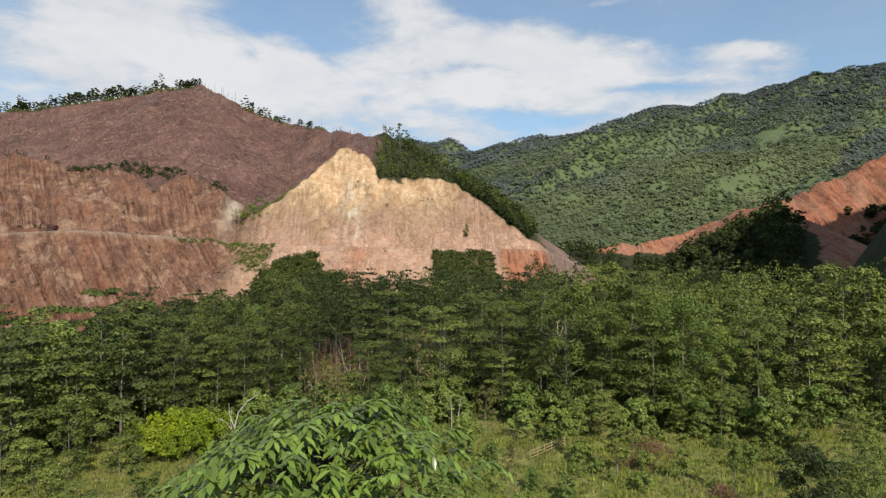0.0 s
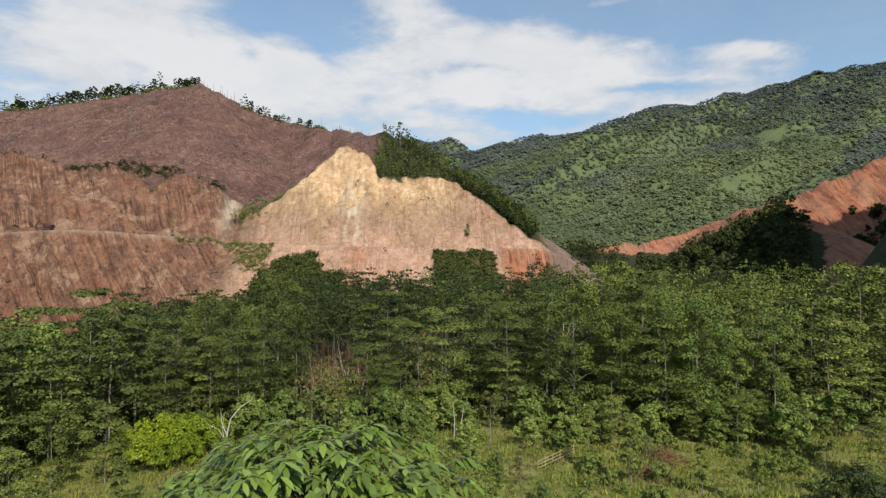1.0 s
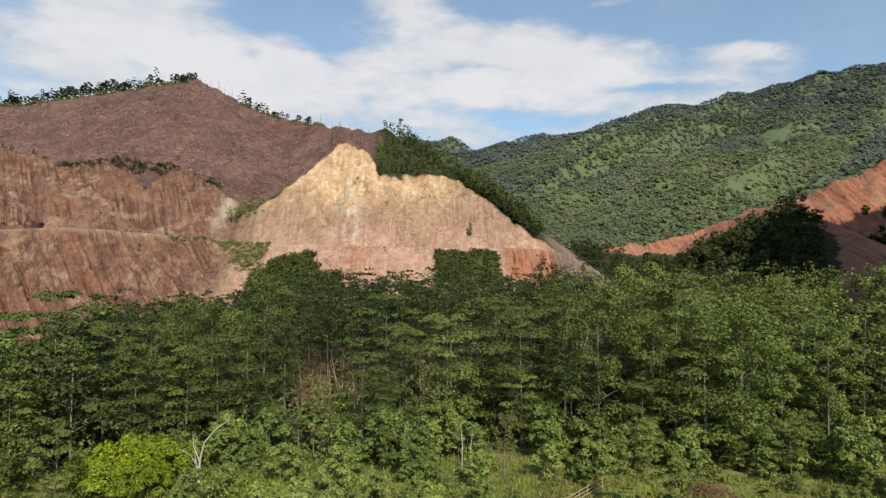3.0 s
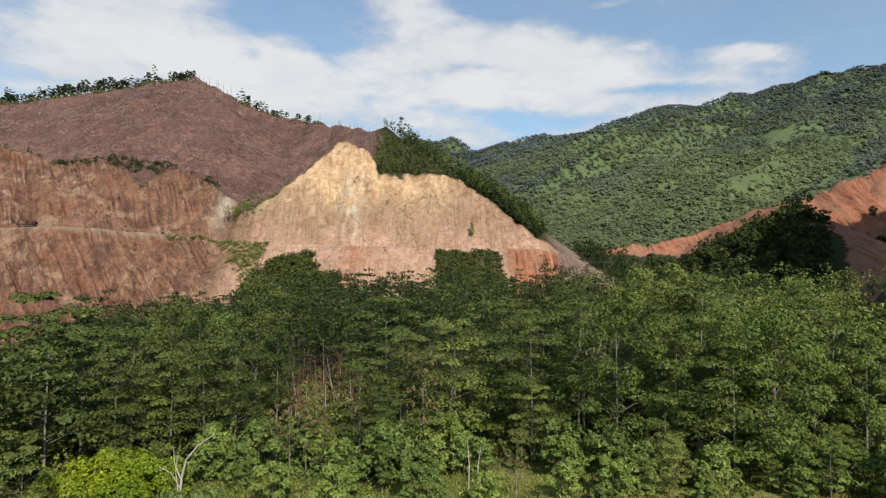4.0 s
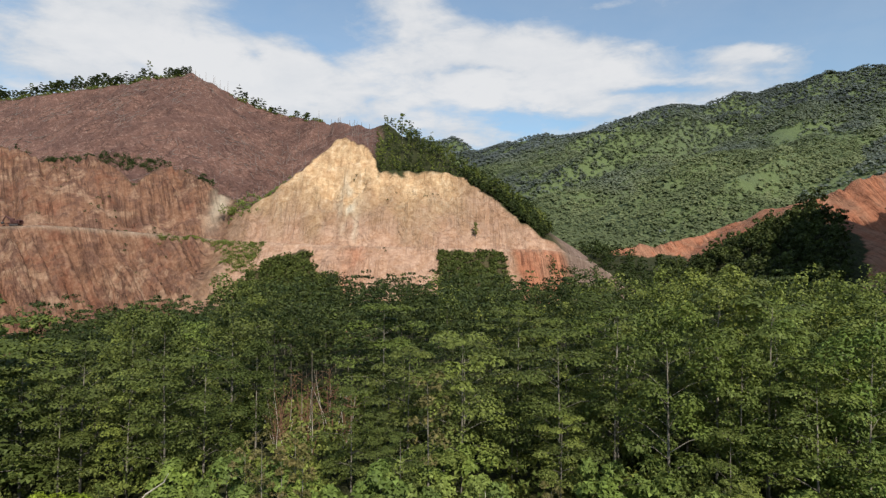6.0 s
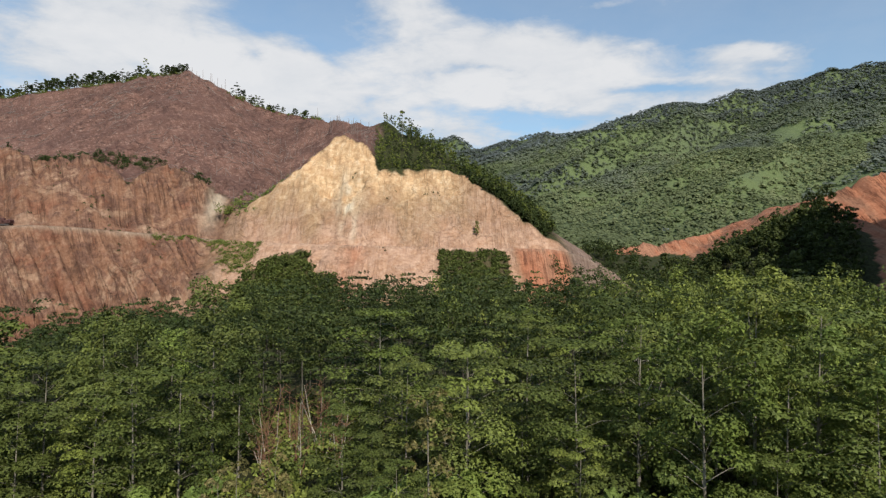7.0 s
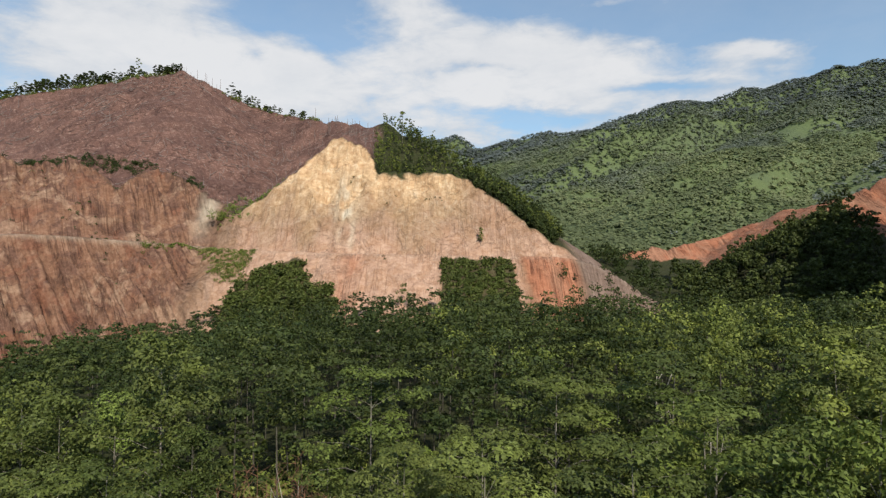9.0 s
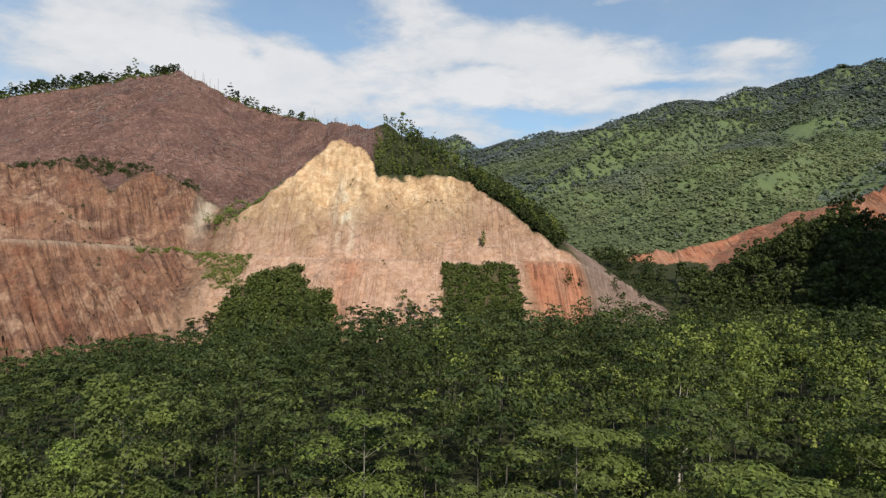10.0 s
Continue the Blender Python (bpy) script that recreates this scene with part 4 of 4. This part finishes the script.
# felled wood on the cleared hill
pts = scatter(4200, -330, -30, 285, 428, rng, lambda x, y, z, w: (w["brown"] > 0.6) & (fbm(x / 17, y / 17, 3) + 0.25 * rng.normal(0, 1, len(x)) > 0.1))
LG = []
for x, y, z in pts:
    L, a = rng.uniform(1.2, 5.5), rng.normal(0.3, 1.0)
    e = np.array([math.cos(a) * L, math.sin(a) * L])
    q = (x + e[0], y + e[1])
    LG.append((x, y, z, *q, L))
LG = np.array(LG)
z2 = heights(LG[:, 3], LG[:, 4])
wv, wf = join([tube([(a[0], a[1], a[2] + 0.15), (a[3], a[4], b + 0.15)], [0.13 + 0.02 * a[5], 0.08], 4) for a, b in zip(LG, z2)])
tagged(new("felled_logs", mesh_np("felled_logs", wv, wf, [BARK_LOG], True)), "felled grey logs and branches strewn over the cleared hillside", "logs", kind="stuff")
pts = scatter(900, -310, -30, 285, 428, rng, lambda x, y, z, w: (w["brown"] > 0.6) & (fbm(x / 30, y / 30, 2) > 0.1))
wv, wf = join([tube([(x, y, z - 0.3), (x + rng.normal(0, 0.3), y, z + h)], [0.17, 0.08], 4) for (x, y, z), h in zip(pts, rng.uniform(1.5, 7.5, len(pts)))])
tagged(new("dead_trunks", mesh_np("dead_trunks", wv, wf, [BARK_LOG], True)), "bare grey dead trunks standing on the cleared hillside", "trunks", kind="stuff")

# undergrowth below the plantation edge
pts = scatter(1150, -50, 62, 60, 112, rng, lambda x, y, z, w: ~clearing(x, y))
scrub("undergrowth", pts, "green undergrowth below the plantation trees", LEAF_MID, (1.0, 4.2), (1.0, 1.9), 80, 0.40, 31)

pts = []
for k in range(260):
    x = rng.uniform(-350, -178) if k < 200 else rng.uniform(-150, -85)
    y = float(np.interp(x, hx, hy)) + rng.uniform(-3, 3)
    pts.append((x, y, height(x, y)))
scrub("crest_scrub", pts, "green scrub along the crest of the hill", LEAF_MID, (1.0, 2.6), (1.4, 2.4), 60, 0.6, 33)

pts = scatter(420, -210, -112, 222, 300, rng, lambda x, y, z, w: (w["pink"] > 0.6) & (vnoise(x / 11, y / 9) > 0.68))
scrub("slope_tufts", pts, "scattered dark tufts of grass on the west cutting", LEAF_DARK, (0.5, 1.3), (0.6, 1.3), 30, 0.45, 35)

# ---- the clearing and the nearest growth ----
def big_leaf(rng, base, direction, length):
    """A drooping pointed leaf with a folded midrib, as vertices and quads."""
    d = np.array(direction) / np.linalg.norm(direction)
    side = np.cross(d, (0, 0, 1))
    side = side / (np.linalg.norm(side) + 1e-6)
    V, steps = [], ((0.0, 0.03), (0.3, 0.18), (0.65, 0.20), (1.0, 0.02))
    for u, w in steps:
        drop = np.array([0, 0, -0.30 * length * u ** 1.8])
        c = np.array(base) + d * length * u + drop
        V += [c - side * w * length + (0, 0, 0.05 * length * w * 4), c, c + side * w * length + (0, 0, 0.05 * length * w * 4)]
    F = []
    for k in range(3):
        o = k * 3
        F += [(o, o + 1, o + 4, o + 3), (o + 1, o + 2, o + 5, o + 4)]
    return np.array(V), np.array(F)


def broadleaf_tree(x, y, ztop, wide, whorls, leaf, seed):
    rng = np.random.default_rng(seed)
    z0 = height(x, y)
    tall = ztop - z0
    wood, lv = [tube([(0, 0, -0.2), (0.1, 0.1, tall * 0.4), (0, 0.05, tall * 0.92)], [0.17, 0.12, 0.03], 7)], []
    for k in range(whorls):
        a = k * 2.39996
        r = wide * math.sqrt((k + 0.5) / whorls) * rng.uniform(0.85, 1.1)
        r *= 0.84 + 0.18 * math.sin(4 * a + 0.6) + 0.24 * math.sin(9 * a + 2)
        layer = rng.choice((0.0, 0.05, 0.14, 0.26))
        z = tall * (1 - layer) - 0.075 * r * r / (wide / 5.0) - rng.uniform(0.1, 0.5)
        z += (0.5 * math.sin(3 * a + 1) + 0.35 * math.sin(7 * a)) * r / wide
        tip = np.array([math.cos(a) * r, math.sin(a) * r, z])
        root = np.array([0, 0, max(tall * 0.35, z - 0.55 * r - 0.4)])
        mid = root * 0.45 + tip * 0.55 + (0, 0, 0.12 * r)
        wood.append(tube([root, mid, tip], [0.035, 0.02, 0.008], 4))
        out = np.array([math.cos(a), math.sin(a), 0.0])
        across = np.array([-out[1], out[0], 0.0])
        n = int(rng.integers(7, 10))
        for j in range(n):
            u = j / (n - 1)
            c = tip + out * (u - 0.35) * 0.95 - (0, 0, 0.30 * u * u)
            sgn = -1 if j % 2 else 1
            d = out * rng.uniform(0.2, 0.75) + across * sgn * rng.uniform(0.5, 1.0) * (1 - 0.6 * u) - (0, 0, rng.uniform(0.0, 0.5))
            lv.append(big_leaf(rng, c, d, leaf * rng.uniform(0.75, 1.15)))
        for j in range(6):
            b = a + j * 1.05 + rng.uniform(-0.4, 0.4)
            lv.append(big_leaf(rng, tip + out * rng.uniform(-0.1, 0.3), (math.cos(b), math.sin(b), rng.uniform(-0.5, 0.2)), leaf * rng.uniform(0.75, 1.2)))
        # a spray of leaves back along the branch
        for j in range(6):
            u = rng.uniform(0.45, 0.95)
            c = mid * (1 - u) + tip * u
            b = a + rng.choice((-1, 1)) * rng.uniform(0.7, 1.5)
            lv.append(big_leaf(rng, c, (math.cos(b), math.sin(b), rng.uniform(-0.2, 0.2)), leaf * rng.uniform(0.7, 1.1)))
    for k in range(480):
        a, r = rng.uniform(0, 6.28), wide * rng.random() ** 0.5 * 0.95
        z = tall - 0.075 * r * r / (wide / 5.0) - rng.uniform(0.3, 1.9)
        b = a + rng.normal(0, 1.0)
        lv.append(big_leaf(rng, (math.cos(a) * r, math.sin(a) * r, z), (math.cos(b), math.sin(b), rng.uniform(-0.6, 0.2)), leaf * rng.uniform(0.6, 1.0)))
    top = tagged(new("tree"), "broadleaf tree with large glossy drooping leaves", "tree")
    wv, wf = join(wood)
    part("trunk", mesh_np("broadleaf_wood", wv, wf, [BARK_DARK], True), top)
    v, f = join(lv)
    part("crown", mesh_np("broadleaf_leaves", v, f, [LEAF_BIG], True), top)
    top.location = (x, y, z0)
    return top


broadleaf_tree(-3.6, 17.6, 13.9, 4.9, 230, 0.40, 3)
plant("shade", 18.9, 30.5, 0.8, 0.3, 1, z=-0.8, label="dark leafy tree at the edge of the clearing")

rng = np.random.default_rng(23)
# low trees and shrubs of the clearing
for kind, x, y, s in (("slim", 15.5, 52.5, 0.86), ("slim", 12.8, 56, 0.7), ("slim", 20.6, 50.5, 0.6), ("slim", 23.5, 47.5, 0.62), ("dry", 4.4, 61, 0.66), ("dry", 6.0, 49, 0.55),
                      ("dry", 5.2, 46, 0.5), ("slim", 27.5, 52, 0.5), ("slim", 31, 56, 0.55), ("slim", 35.5, 58, 0.6), ("dry", 18, 56, 0.42), ("slim", -6, 63, 0.6), ("dry", -11.5, 66.5, 0.8), ("dry", -13, 67, 0.72), ("dry", -14.6, 67.6, 0.85), ("dry", -12.4, 68.4, 0.9), ("dry", -16, 68.5, 0.8),
                      ("slim", -27, 52, 0.72), ("roundmid", -31, 47, 0.6), ("tier", -36, 52, 0.62), ("roundmid", -38, 60, 0.7), ("tier", -26.5, 43, 0.45), ("roundmid", -31, 40, 0.45), ("tier", -42, 56, 0.75), ("tier", -41, 66, 0.8), ("tier", -34, 62, 0.6), ("slim", -22, 45, 0.6), ("roundmid", 25.5, 36, 0.50), ("tier", 28, 39.5, 0.52), ("roundmid", 31, 43, 0.55), ("roundmid", 34.5, 47, 0.5), ("tier", 36.5, 52, 0.5)):
    plant(kind, x, y, s, rng.uniform(0, 6.28), int(rng.integers(0, 5)))
for k in range(70):
    y = rng.uniform(40, 67)
    x = rng.uniform(-22, 0.6 * y)
    light = x < 3
    plant("bush", x, y, rng.uniform(0.8, 1.35) if light else rng.uniform(0.35, 0.75), rng.uniform(0, 6.28), k)
for x, y, s in ((-31.5, 69, 1.35), (-28.5, 68.5, 1.3), (-25.5, 67, 1.1), (-34.5, 67.5, 1.1), (-31, 65, 1.15), (-27.5, 64, 1.0)):
    plant("yellow", x, y, s, rng.uniform(0, 6.28), int(x) % 2)

# leafy growth along the forest edge
for k in range(64):
    x = rng.uniform(-30, 44)
    y = (66 if x > 4 else 70) + rng.uniform(-4.5, 4.0)
    kind = ("bush", "bush", "roundmid", "bush")[int(rng.integers(0, 4))] if x < 16 else ("bush", "roundmid", "tier")[int(rng.integers(0, 3))]
    s = rng.uniform(1.0, 1.9) if kind == "bush" else rng.uniform(0.7, 1.1) if kind == "yellow" else rng.uniform(0.28, 0.46)
    plant(kind, x, y, s, rng.uniform(0, 6.28), k, label="light green shrub at the foot of the plantation" if kind == "bush" else "")

# low leafy growth over the clearing
pts = scatter(1500, -24, 42, 38, 72, rng, lambda x, y, z, w: clearing(x, y) & (vnoise(x / 5 + 7, y / 5) + 0.25 * (x < 4) > 0.55))
scrub("low_weeds", [p for p in pts if p[0] < 4], "bright green leafy weeds and creepers in the clearing", LEAF_LIGHT, (0.5, 1.7), (0.7, 1.5), 60, 0.20, 36)
scrub("scattered_weeds", [p for p in pts if p[0] >= 4], "scattered low green weeds in the grassy clearing", LEAF_MID, (0.3, 0.9), (0.5, 1.1), 40, 0.17, 37)

# weeds and grass
n = 60000
gx2, gy2 = rng.uniform(-46, 50, n), rng.uniform(27, 78, n)
keep = clearing(gx2, gy2)
gx2, gy2 = gx2[keep], gy2[keep]
gz2 = heights(gx2, gy2)
m = len(gx2)
a, tallg = rng.uniform(0, 6.28, m), rng.uniform(0.2, 0.75, m) * (0.5 + 0.9 * vnoise(gx2 / 6, gy2 / 6))
sidev = np.stack([np.cos(a), np.sin(a), 0 * a], 1) * (0.025 + 0.045 * rng.random(m))[:, None]
root = np.stack([gx2, gy2, gz2 - 0.05], 1)
tipv = root + np.stack([rng.normal(0, 0.28, m) * tallg, rng.normal(0, 0.28, m) * tallg, tallg], 1)
midv = root * 0.45 + tipv * 0.55
gv = np.stack([root, midv + sidev, tipv, midv - sidev], 1).reshape(-1, 3)
dry = (vnoise(gx2 / 5 + 3, gy2 / 5) + 0.25 * rng.normal(0, 1, m)) > 0.68
for name, pick, mat, label in (("tall_grass", ~dry, LEAF_GRASS, "tall green grass and weeds in the clearing"), ("dry_grass", dry, LEAF_DRY, "patches of dry brown grass in the clearing")):
    v = gv.reshape(-1, 4, 3)[pick].reshape(-1, 3)
    tagged(new(name, mesh_np(name, v, np.arange(len(v)).reshape(-1, 4), [mat])), label, "grass", kind="stuff")


def bare_tree(name, x, y, limbs, label, mat, seed):
    """A dead tree: limbs as lists of points from its foot, with the radius at the foot."""
    top = tagged(new(name), label, "tree", "dead trees")
    for k, (pts, r) in enumerate(limbs):
        me = mesh_np(name, *tube(pts, np.linspace(r, 0.015, len(pts)), 6), [mat], True)
        part("trunk" if k == 0 else "branch", me, top)
    top.location = (x, y, height(x, y) - 0.1)
    return top


bare_tree("bare_tree", -23.4, 66, [([(0, 0, 0), (0.1, 0, 2.2), (0.5, 0, 3.8), (1.5, 0, 5.0), (2.7, 0, 5.8), (3.0, 0, 6.4)], 0.13), ([(0.1, 0, 2.0), (-0.5, 0, 3.4), (-0.6, 0, 4.8)], 0.07),
          ([(0.1, 0, 1.2), (-0.9, 0.2, 2.6), (-2.3, 0.3, 3.2)], 0.05), ([(0, 0, 0), (-0.4, 0, 2.8), (-0.2, 0, 4.4)], 0.06)], "bleached leafless tree with a curved trunk", BARK_DEAD, 1)
bare_tree("bare_tree", 0.9, 64, [([(0, 0, 0), (0.05, 0, 2.2), (-0.1, 0, 4.2)], 0.07)], "bleached bare stem in the clearing", BARK_DEAD, 2)
bare_tree("bare_tree", 1.7, 64.5, [([(0, 0, 0), (0.0, 0, 2.0), (0.25, 0, 3.7)], 0.07)], "bleached bare stem in the clearing", BARK_DEAD, 3)
bare_tree("bare_tree", 22, 112, [([(0, 0, 0), (0.1, 0, 4), (0, 0, 9), (0.4, 0, 13.2)], 0.2), ([(0.1, 0, 7.5), (1.4, 0, 9.5), (2.2, 0, 11.5)], 0.08), ([(0.1, 0, 6), (-1.0, 0, 8.5), (-1.2, 0, 11)], 0.08), ([(0, 0, 9.5), (0.9, 0, 11), (1.2, 0, 12.8)], 0.05), ([(0, 0, 5), (1.6, 0.2, 6.4), (2.6, 0.2, 7.0)], 0.06)], "pale leafless dead tree among the plantation", BARK_DEAD, 4)
bare_tree("bare_tree", 16.5, 86, [([(0, 0, 0), (0.1, 0, 4), (0.2, 0, 8.4), (0.3, 0, 12)], 0.15), ([(0.1, 0, 6), (1.1, 0, 7.5), (1.6, 0, 9.2)], 0.05), ([(0.1, 0, 5), (-0.9, 0, 7), (-1.5, 0, 9)], 0.05), ([(0.2, 0, 8), (0.9, 0, 9.4), (1.2, 0, 10.9)], 0.04)], "pale leafless dead tree among the plantation", BARK_DEAD, 5)


def dry_shrub(x, y, tall, seed):
    """A dead shrub: several thin stems from one foot, each with bare twigs."""
    rng = np.random.default_rng(seed)
    top = tagged(new("dry_shrub"), "leafless brown shrub standing dead among green trees", "shrub", "dead shrubs")
    for k in range(6):
        a, lean = rng.uniform(0, 6.28), rng.uniform(0.05, 0.28)
        tip = np.array([math.cos(a) * lean * tall, math.sin(a) * lean * tall, tall * rng.uniform(0.7, 1.0)])
        path = [np.zeros(3), tip * 0.5 + rng.normal(0, 0.15, 3), tip]
        stem = part("stem", mesh_np("stem", *tube(path, [0.055, 0.04, 0.012], 4), [DRY_WOOD if k % 3 else BARK_DEAD], True), top)
        twigs = []
        for j in range(14):
            u = rng.uniform(0.3, 1.0)
            p = tip * u
            b, L = rng.uniform(0, 6.28), rng.uniform(0.4, 1.3)
            twigs.append(tube([p, p + np.array([math.cos(b) * L, math.sin(b) * L, rng.uniform(0.1, 0.9) * L])], [0.022, 0.008], 3))
        part("brushwood", mesh_np("brushwood", *join(twigs), [DRY_WOOD], False), stem)["kind"] = "stuff"
    top.location = (x, y, height(x, y) - 0.1)
    return top


for k, (sx0, sy0, st0) in enumerate(((-12, 86, 6.5), (-13.6, 88, 7.5), (-15, 85, 6.0), (-16.5, 88.5, 8.0), (-18, 86, 7.0), (-19.5, 88, 8.2), (-14.5, 90, 8.0), (-17.6, 83.5, 5.0))):
    dry_shrub(sx0, sy0, st0, 40 + k)


def rail_fence(x0, y0, x1, y1, posts):
    """A pole fence: posts and three rails."""
    top = tagged(new("fence"), "low fence of pale bamboo poles in the clearing", "fence")
    zs = [height(x0 + (x1 - x0) * k / (posts - 1), y0 + (y1 - y0) * k / (posts - 1)) for k in range(posts)]
    P = [np.array([x0 + (x1 - x0) * k / (posts - 1), y0 + (y1 - y0) * k / (posts - 1), z]) for k, z in enumerate(zs)]
    for p in P:
        part("post", mesh_np("post", *tube([p - (0, 0, 0.3), p + (0.03, 0, 1.05)], [0.06, 0.05], 6), [BAMBOO], True), top)
    for h in (0.30, 0.60, 0.90):
        part("rail", mesh_np("rail", *tube([p + (0, -0.07, h) for p in P], [0.04] * posts, 6), [BAMBOO], True), top)
    return top


rail_fence(8.2, 55.8, 12.4, 60.2, 6)


def brush_heap(x, y, wide, tall, count, seed):
    """A heap of dry brown branches."""
    rng = np.random.default_rng(seed)
    tubes = []
    for k in range(count):
        a, r = rng.uniform(0, 6.28), wide * rng.random() ** 0.6
        c = np.array([math.cos(a) * r, math.sin(a) * r, tall * (1 - r / wide) * rng.uniform(0.1, 1.0)])
        b = rng.uniform(0, 6.28)
        d = np.array([math.cos(b), math.sin(b), rng.uniform(-0.2, 0.5)]) * rng.uniform(0.4, 1.3)
        tubes.append(tube([c - d * 0.5, c + d * 0.5], [0.03, 0.012], 3))
    v, f = join(tubes)
    ob = tagged(new("brush_heap", mesh_np("brush_heap", v, f, [DRY_WOOD], False)), "heap of dry brown cut brushwood in the clearing", "brush heap", "brush heaps")
    ob.location = (x, y, height(x, y))
    return ob


brush_heap(20.6, 59, 2.6, 2.0, 260, 1)
brush_heap(18.0, 55, 2.2, 0.8, 160, 2)
brush_heap(22.6, 47.5, 1.0, 1.4, 120, 3)


# ---- machines and house on the far side ----
def box(bm, cx, cy, cz, sx, sy, sz, bevel=0.05, turn=None):
    made = bmesh.ops.create_cube(bm, size=1.0)["verts"]
    m = Matrix.Translation((cx, cy, cz)) @ (turn or Matrix()) @ Matrix.Diagonal((sx, sy, sz, 1))
    bmesh.ops.transform(bm, matrix=m, verts=made)
    if bevel:
        edges = list({e for v in made for e in v.link_edges})
        bmesh.ops.bevel(bm, geom=edges, offset=bevel, segments=1, affect="EDGES")


def bm_mesh(name, bm, mat):
    me = bpy.data.meshes.new(name)
    bm.to_mesh(me)
    bm.free()
    me.materials.append(mat)
    return me


def excavator(x, y, turn):
    top = tagged(new("excavator"), "dark tracked excavator parked on the bench road", "excavator")

    def piece(name, boxes, mat, parent=None, label=""):
        bm = bmesh.new()
        for b in boxes:
            box(bm, *b)
        return part(name, bm_mesh(name, bm, mat), parent or top, label)

    for s in (-1, 1):
        piece("track", [(0, s * 1.2, 0.45, 3.9, 0.6, 0.9, 0.28)], RUBBER)
    piece("chassis", [(0, 0, 0.7, 2.6, 1.9, 0.5, 0.05)], MACHINE)
    body = piece("body", [(-0.6, 0, 1.7, 3.4, 2.6, 1.3, 0.15), (-1.7, 0, 1.9, 1.2, 2.6, 1.5, 0.25)], MACHINE)
    cab = piece("cab", [(0.8, 0.8, 2.2, 1.5, 1.0, 1.9, 0.12)], MACHINE)
    piece("window", [(1.58, 0.8, 2.45, 0.05, 0.8, 1.1, 0.01)], GLASS, cab)
    piece("boom", [(2.5, -0.1, 3.0, 3.8, 0.45, 0.6, 0.06, Matrix.Rotation(radians(-32), 4, "Y"))], MACHINE)
    piece("arm", [(4.9, -0.1, 3.1, 0.4, 0.4, 2.9, 0.05, Matrix.Rotation(radians(-30), 4, "Y"))], MACHINE)
    piece("bucket", [(5.5, -0.1, 1.4, 1.0, 1.1, 1.0, 0.2, Matrix.Rotation(radians(20), 4, "Y"))], RUBBER)
    top.matrix_basis = Matrix.Translation((x, y, height(x, y))) @ Matrix.Rotation(turn, 4, "Z")
    return top


excavator(-173.5, float(np.interp(-173.5, BENCH_X, BENCH_Y)) + 3.2, radians(178))


def hut(x, y, turn):
    top = tagged(new("house"), "small white house with a grey metal roof on the far slope", "house")
    bm = bmesh.new()
    box(bm, 0, 0, 1.4, 6, 4.5, 3.4, 0.03)
    wall = part("wall", bm_mesh("wall", bm, WHITEWASH), top)
    bm = bmesh.new()
    for s in (-1, 1):
        box(bm, 0, s * 1.35, 3.75, 7, 3.1, 0.12, 0.0, Matrix.Rotation(radians(-s * 24), 4, "X"))
    part("roof", bm_mesh("roof", bm, TIN), top)
    for wx in (-1.8, 1.8):
        bm = bmesh.new()
        box(bm, wx, -2.27, 1.9, 0.6, 0.08, 0.7, 0.0)
        part("window", bm_mesh("window", bm, GLASS), top)
    bm = bmesh.new()
    box(bm, 0, -2.27, 1.15, 0.9, 0.08, 2.0, 0.0)
    part("door", bm_mesh("door", bm, DRY_WOOD), top)
    top.matrix_basis = Matrix.Translation((x, y, height(x, y))) @ Matrix.Rotation(turn, 4, "Z") @ Matrix.Diagonal((0.7, 0.7, 0.7, 1))
    return top


hut(161, 466, radians(-20))
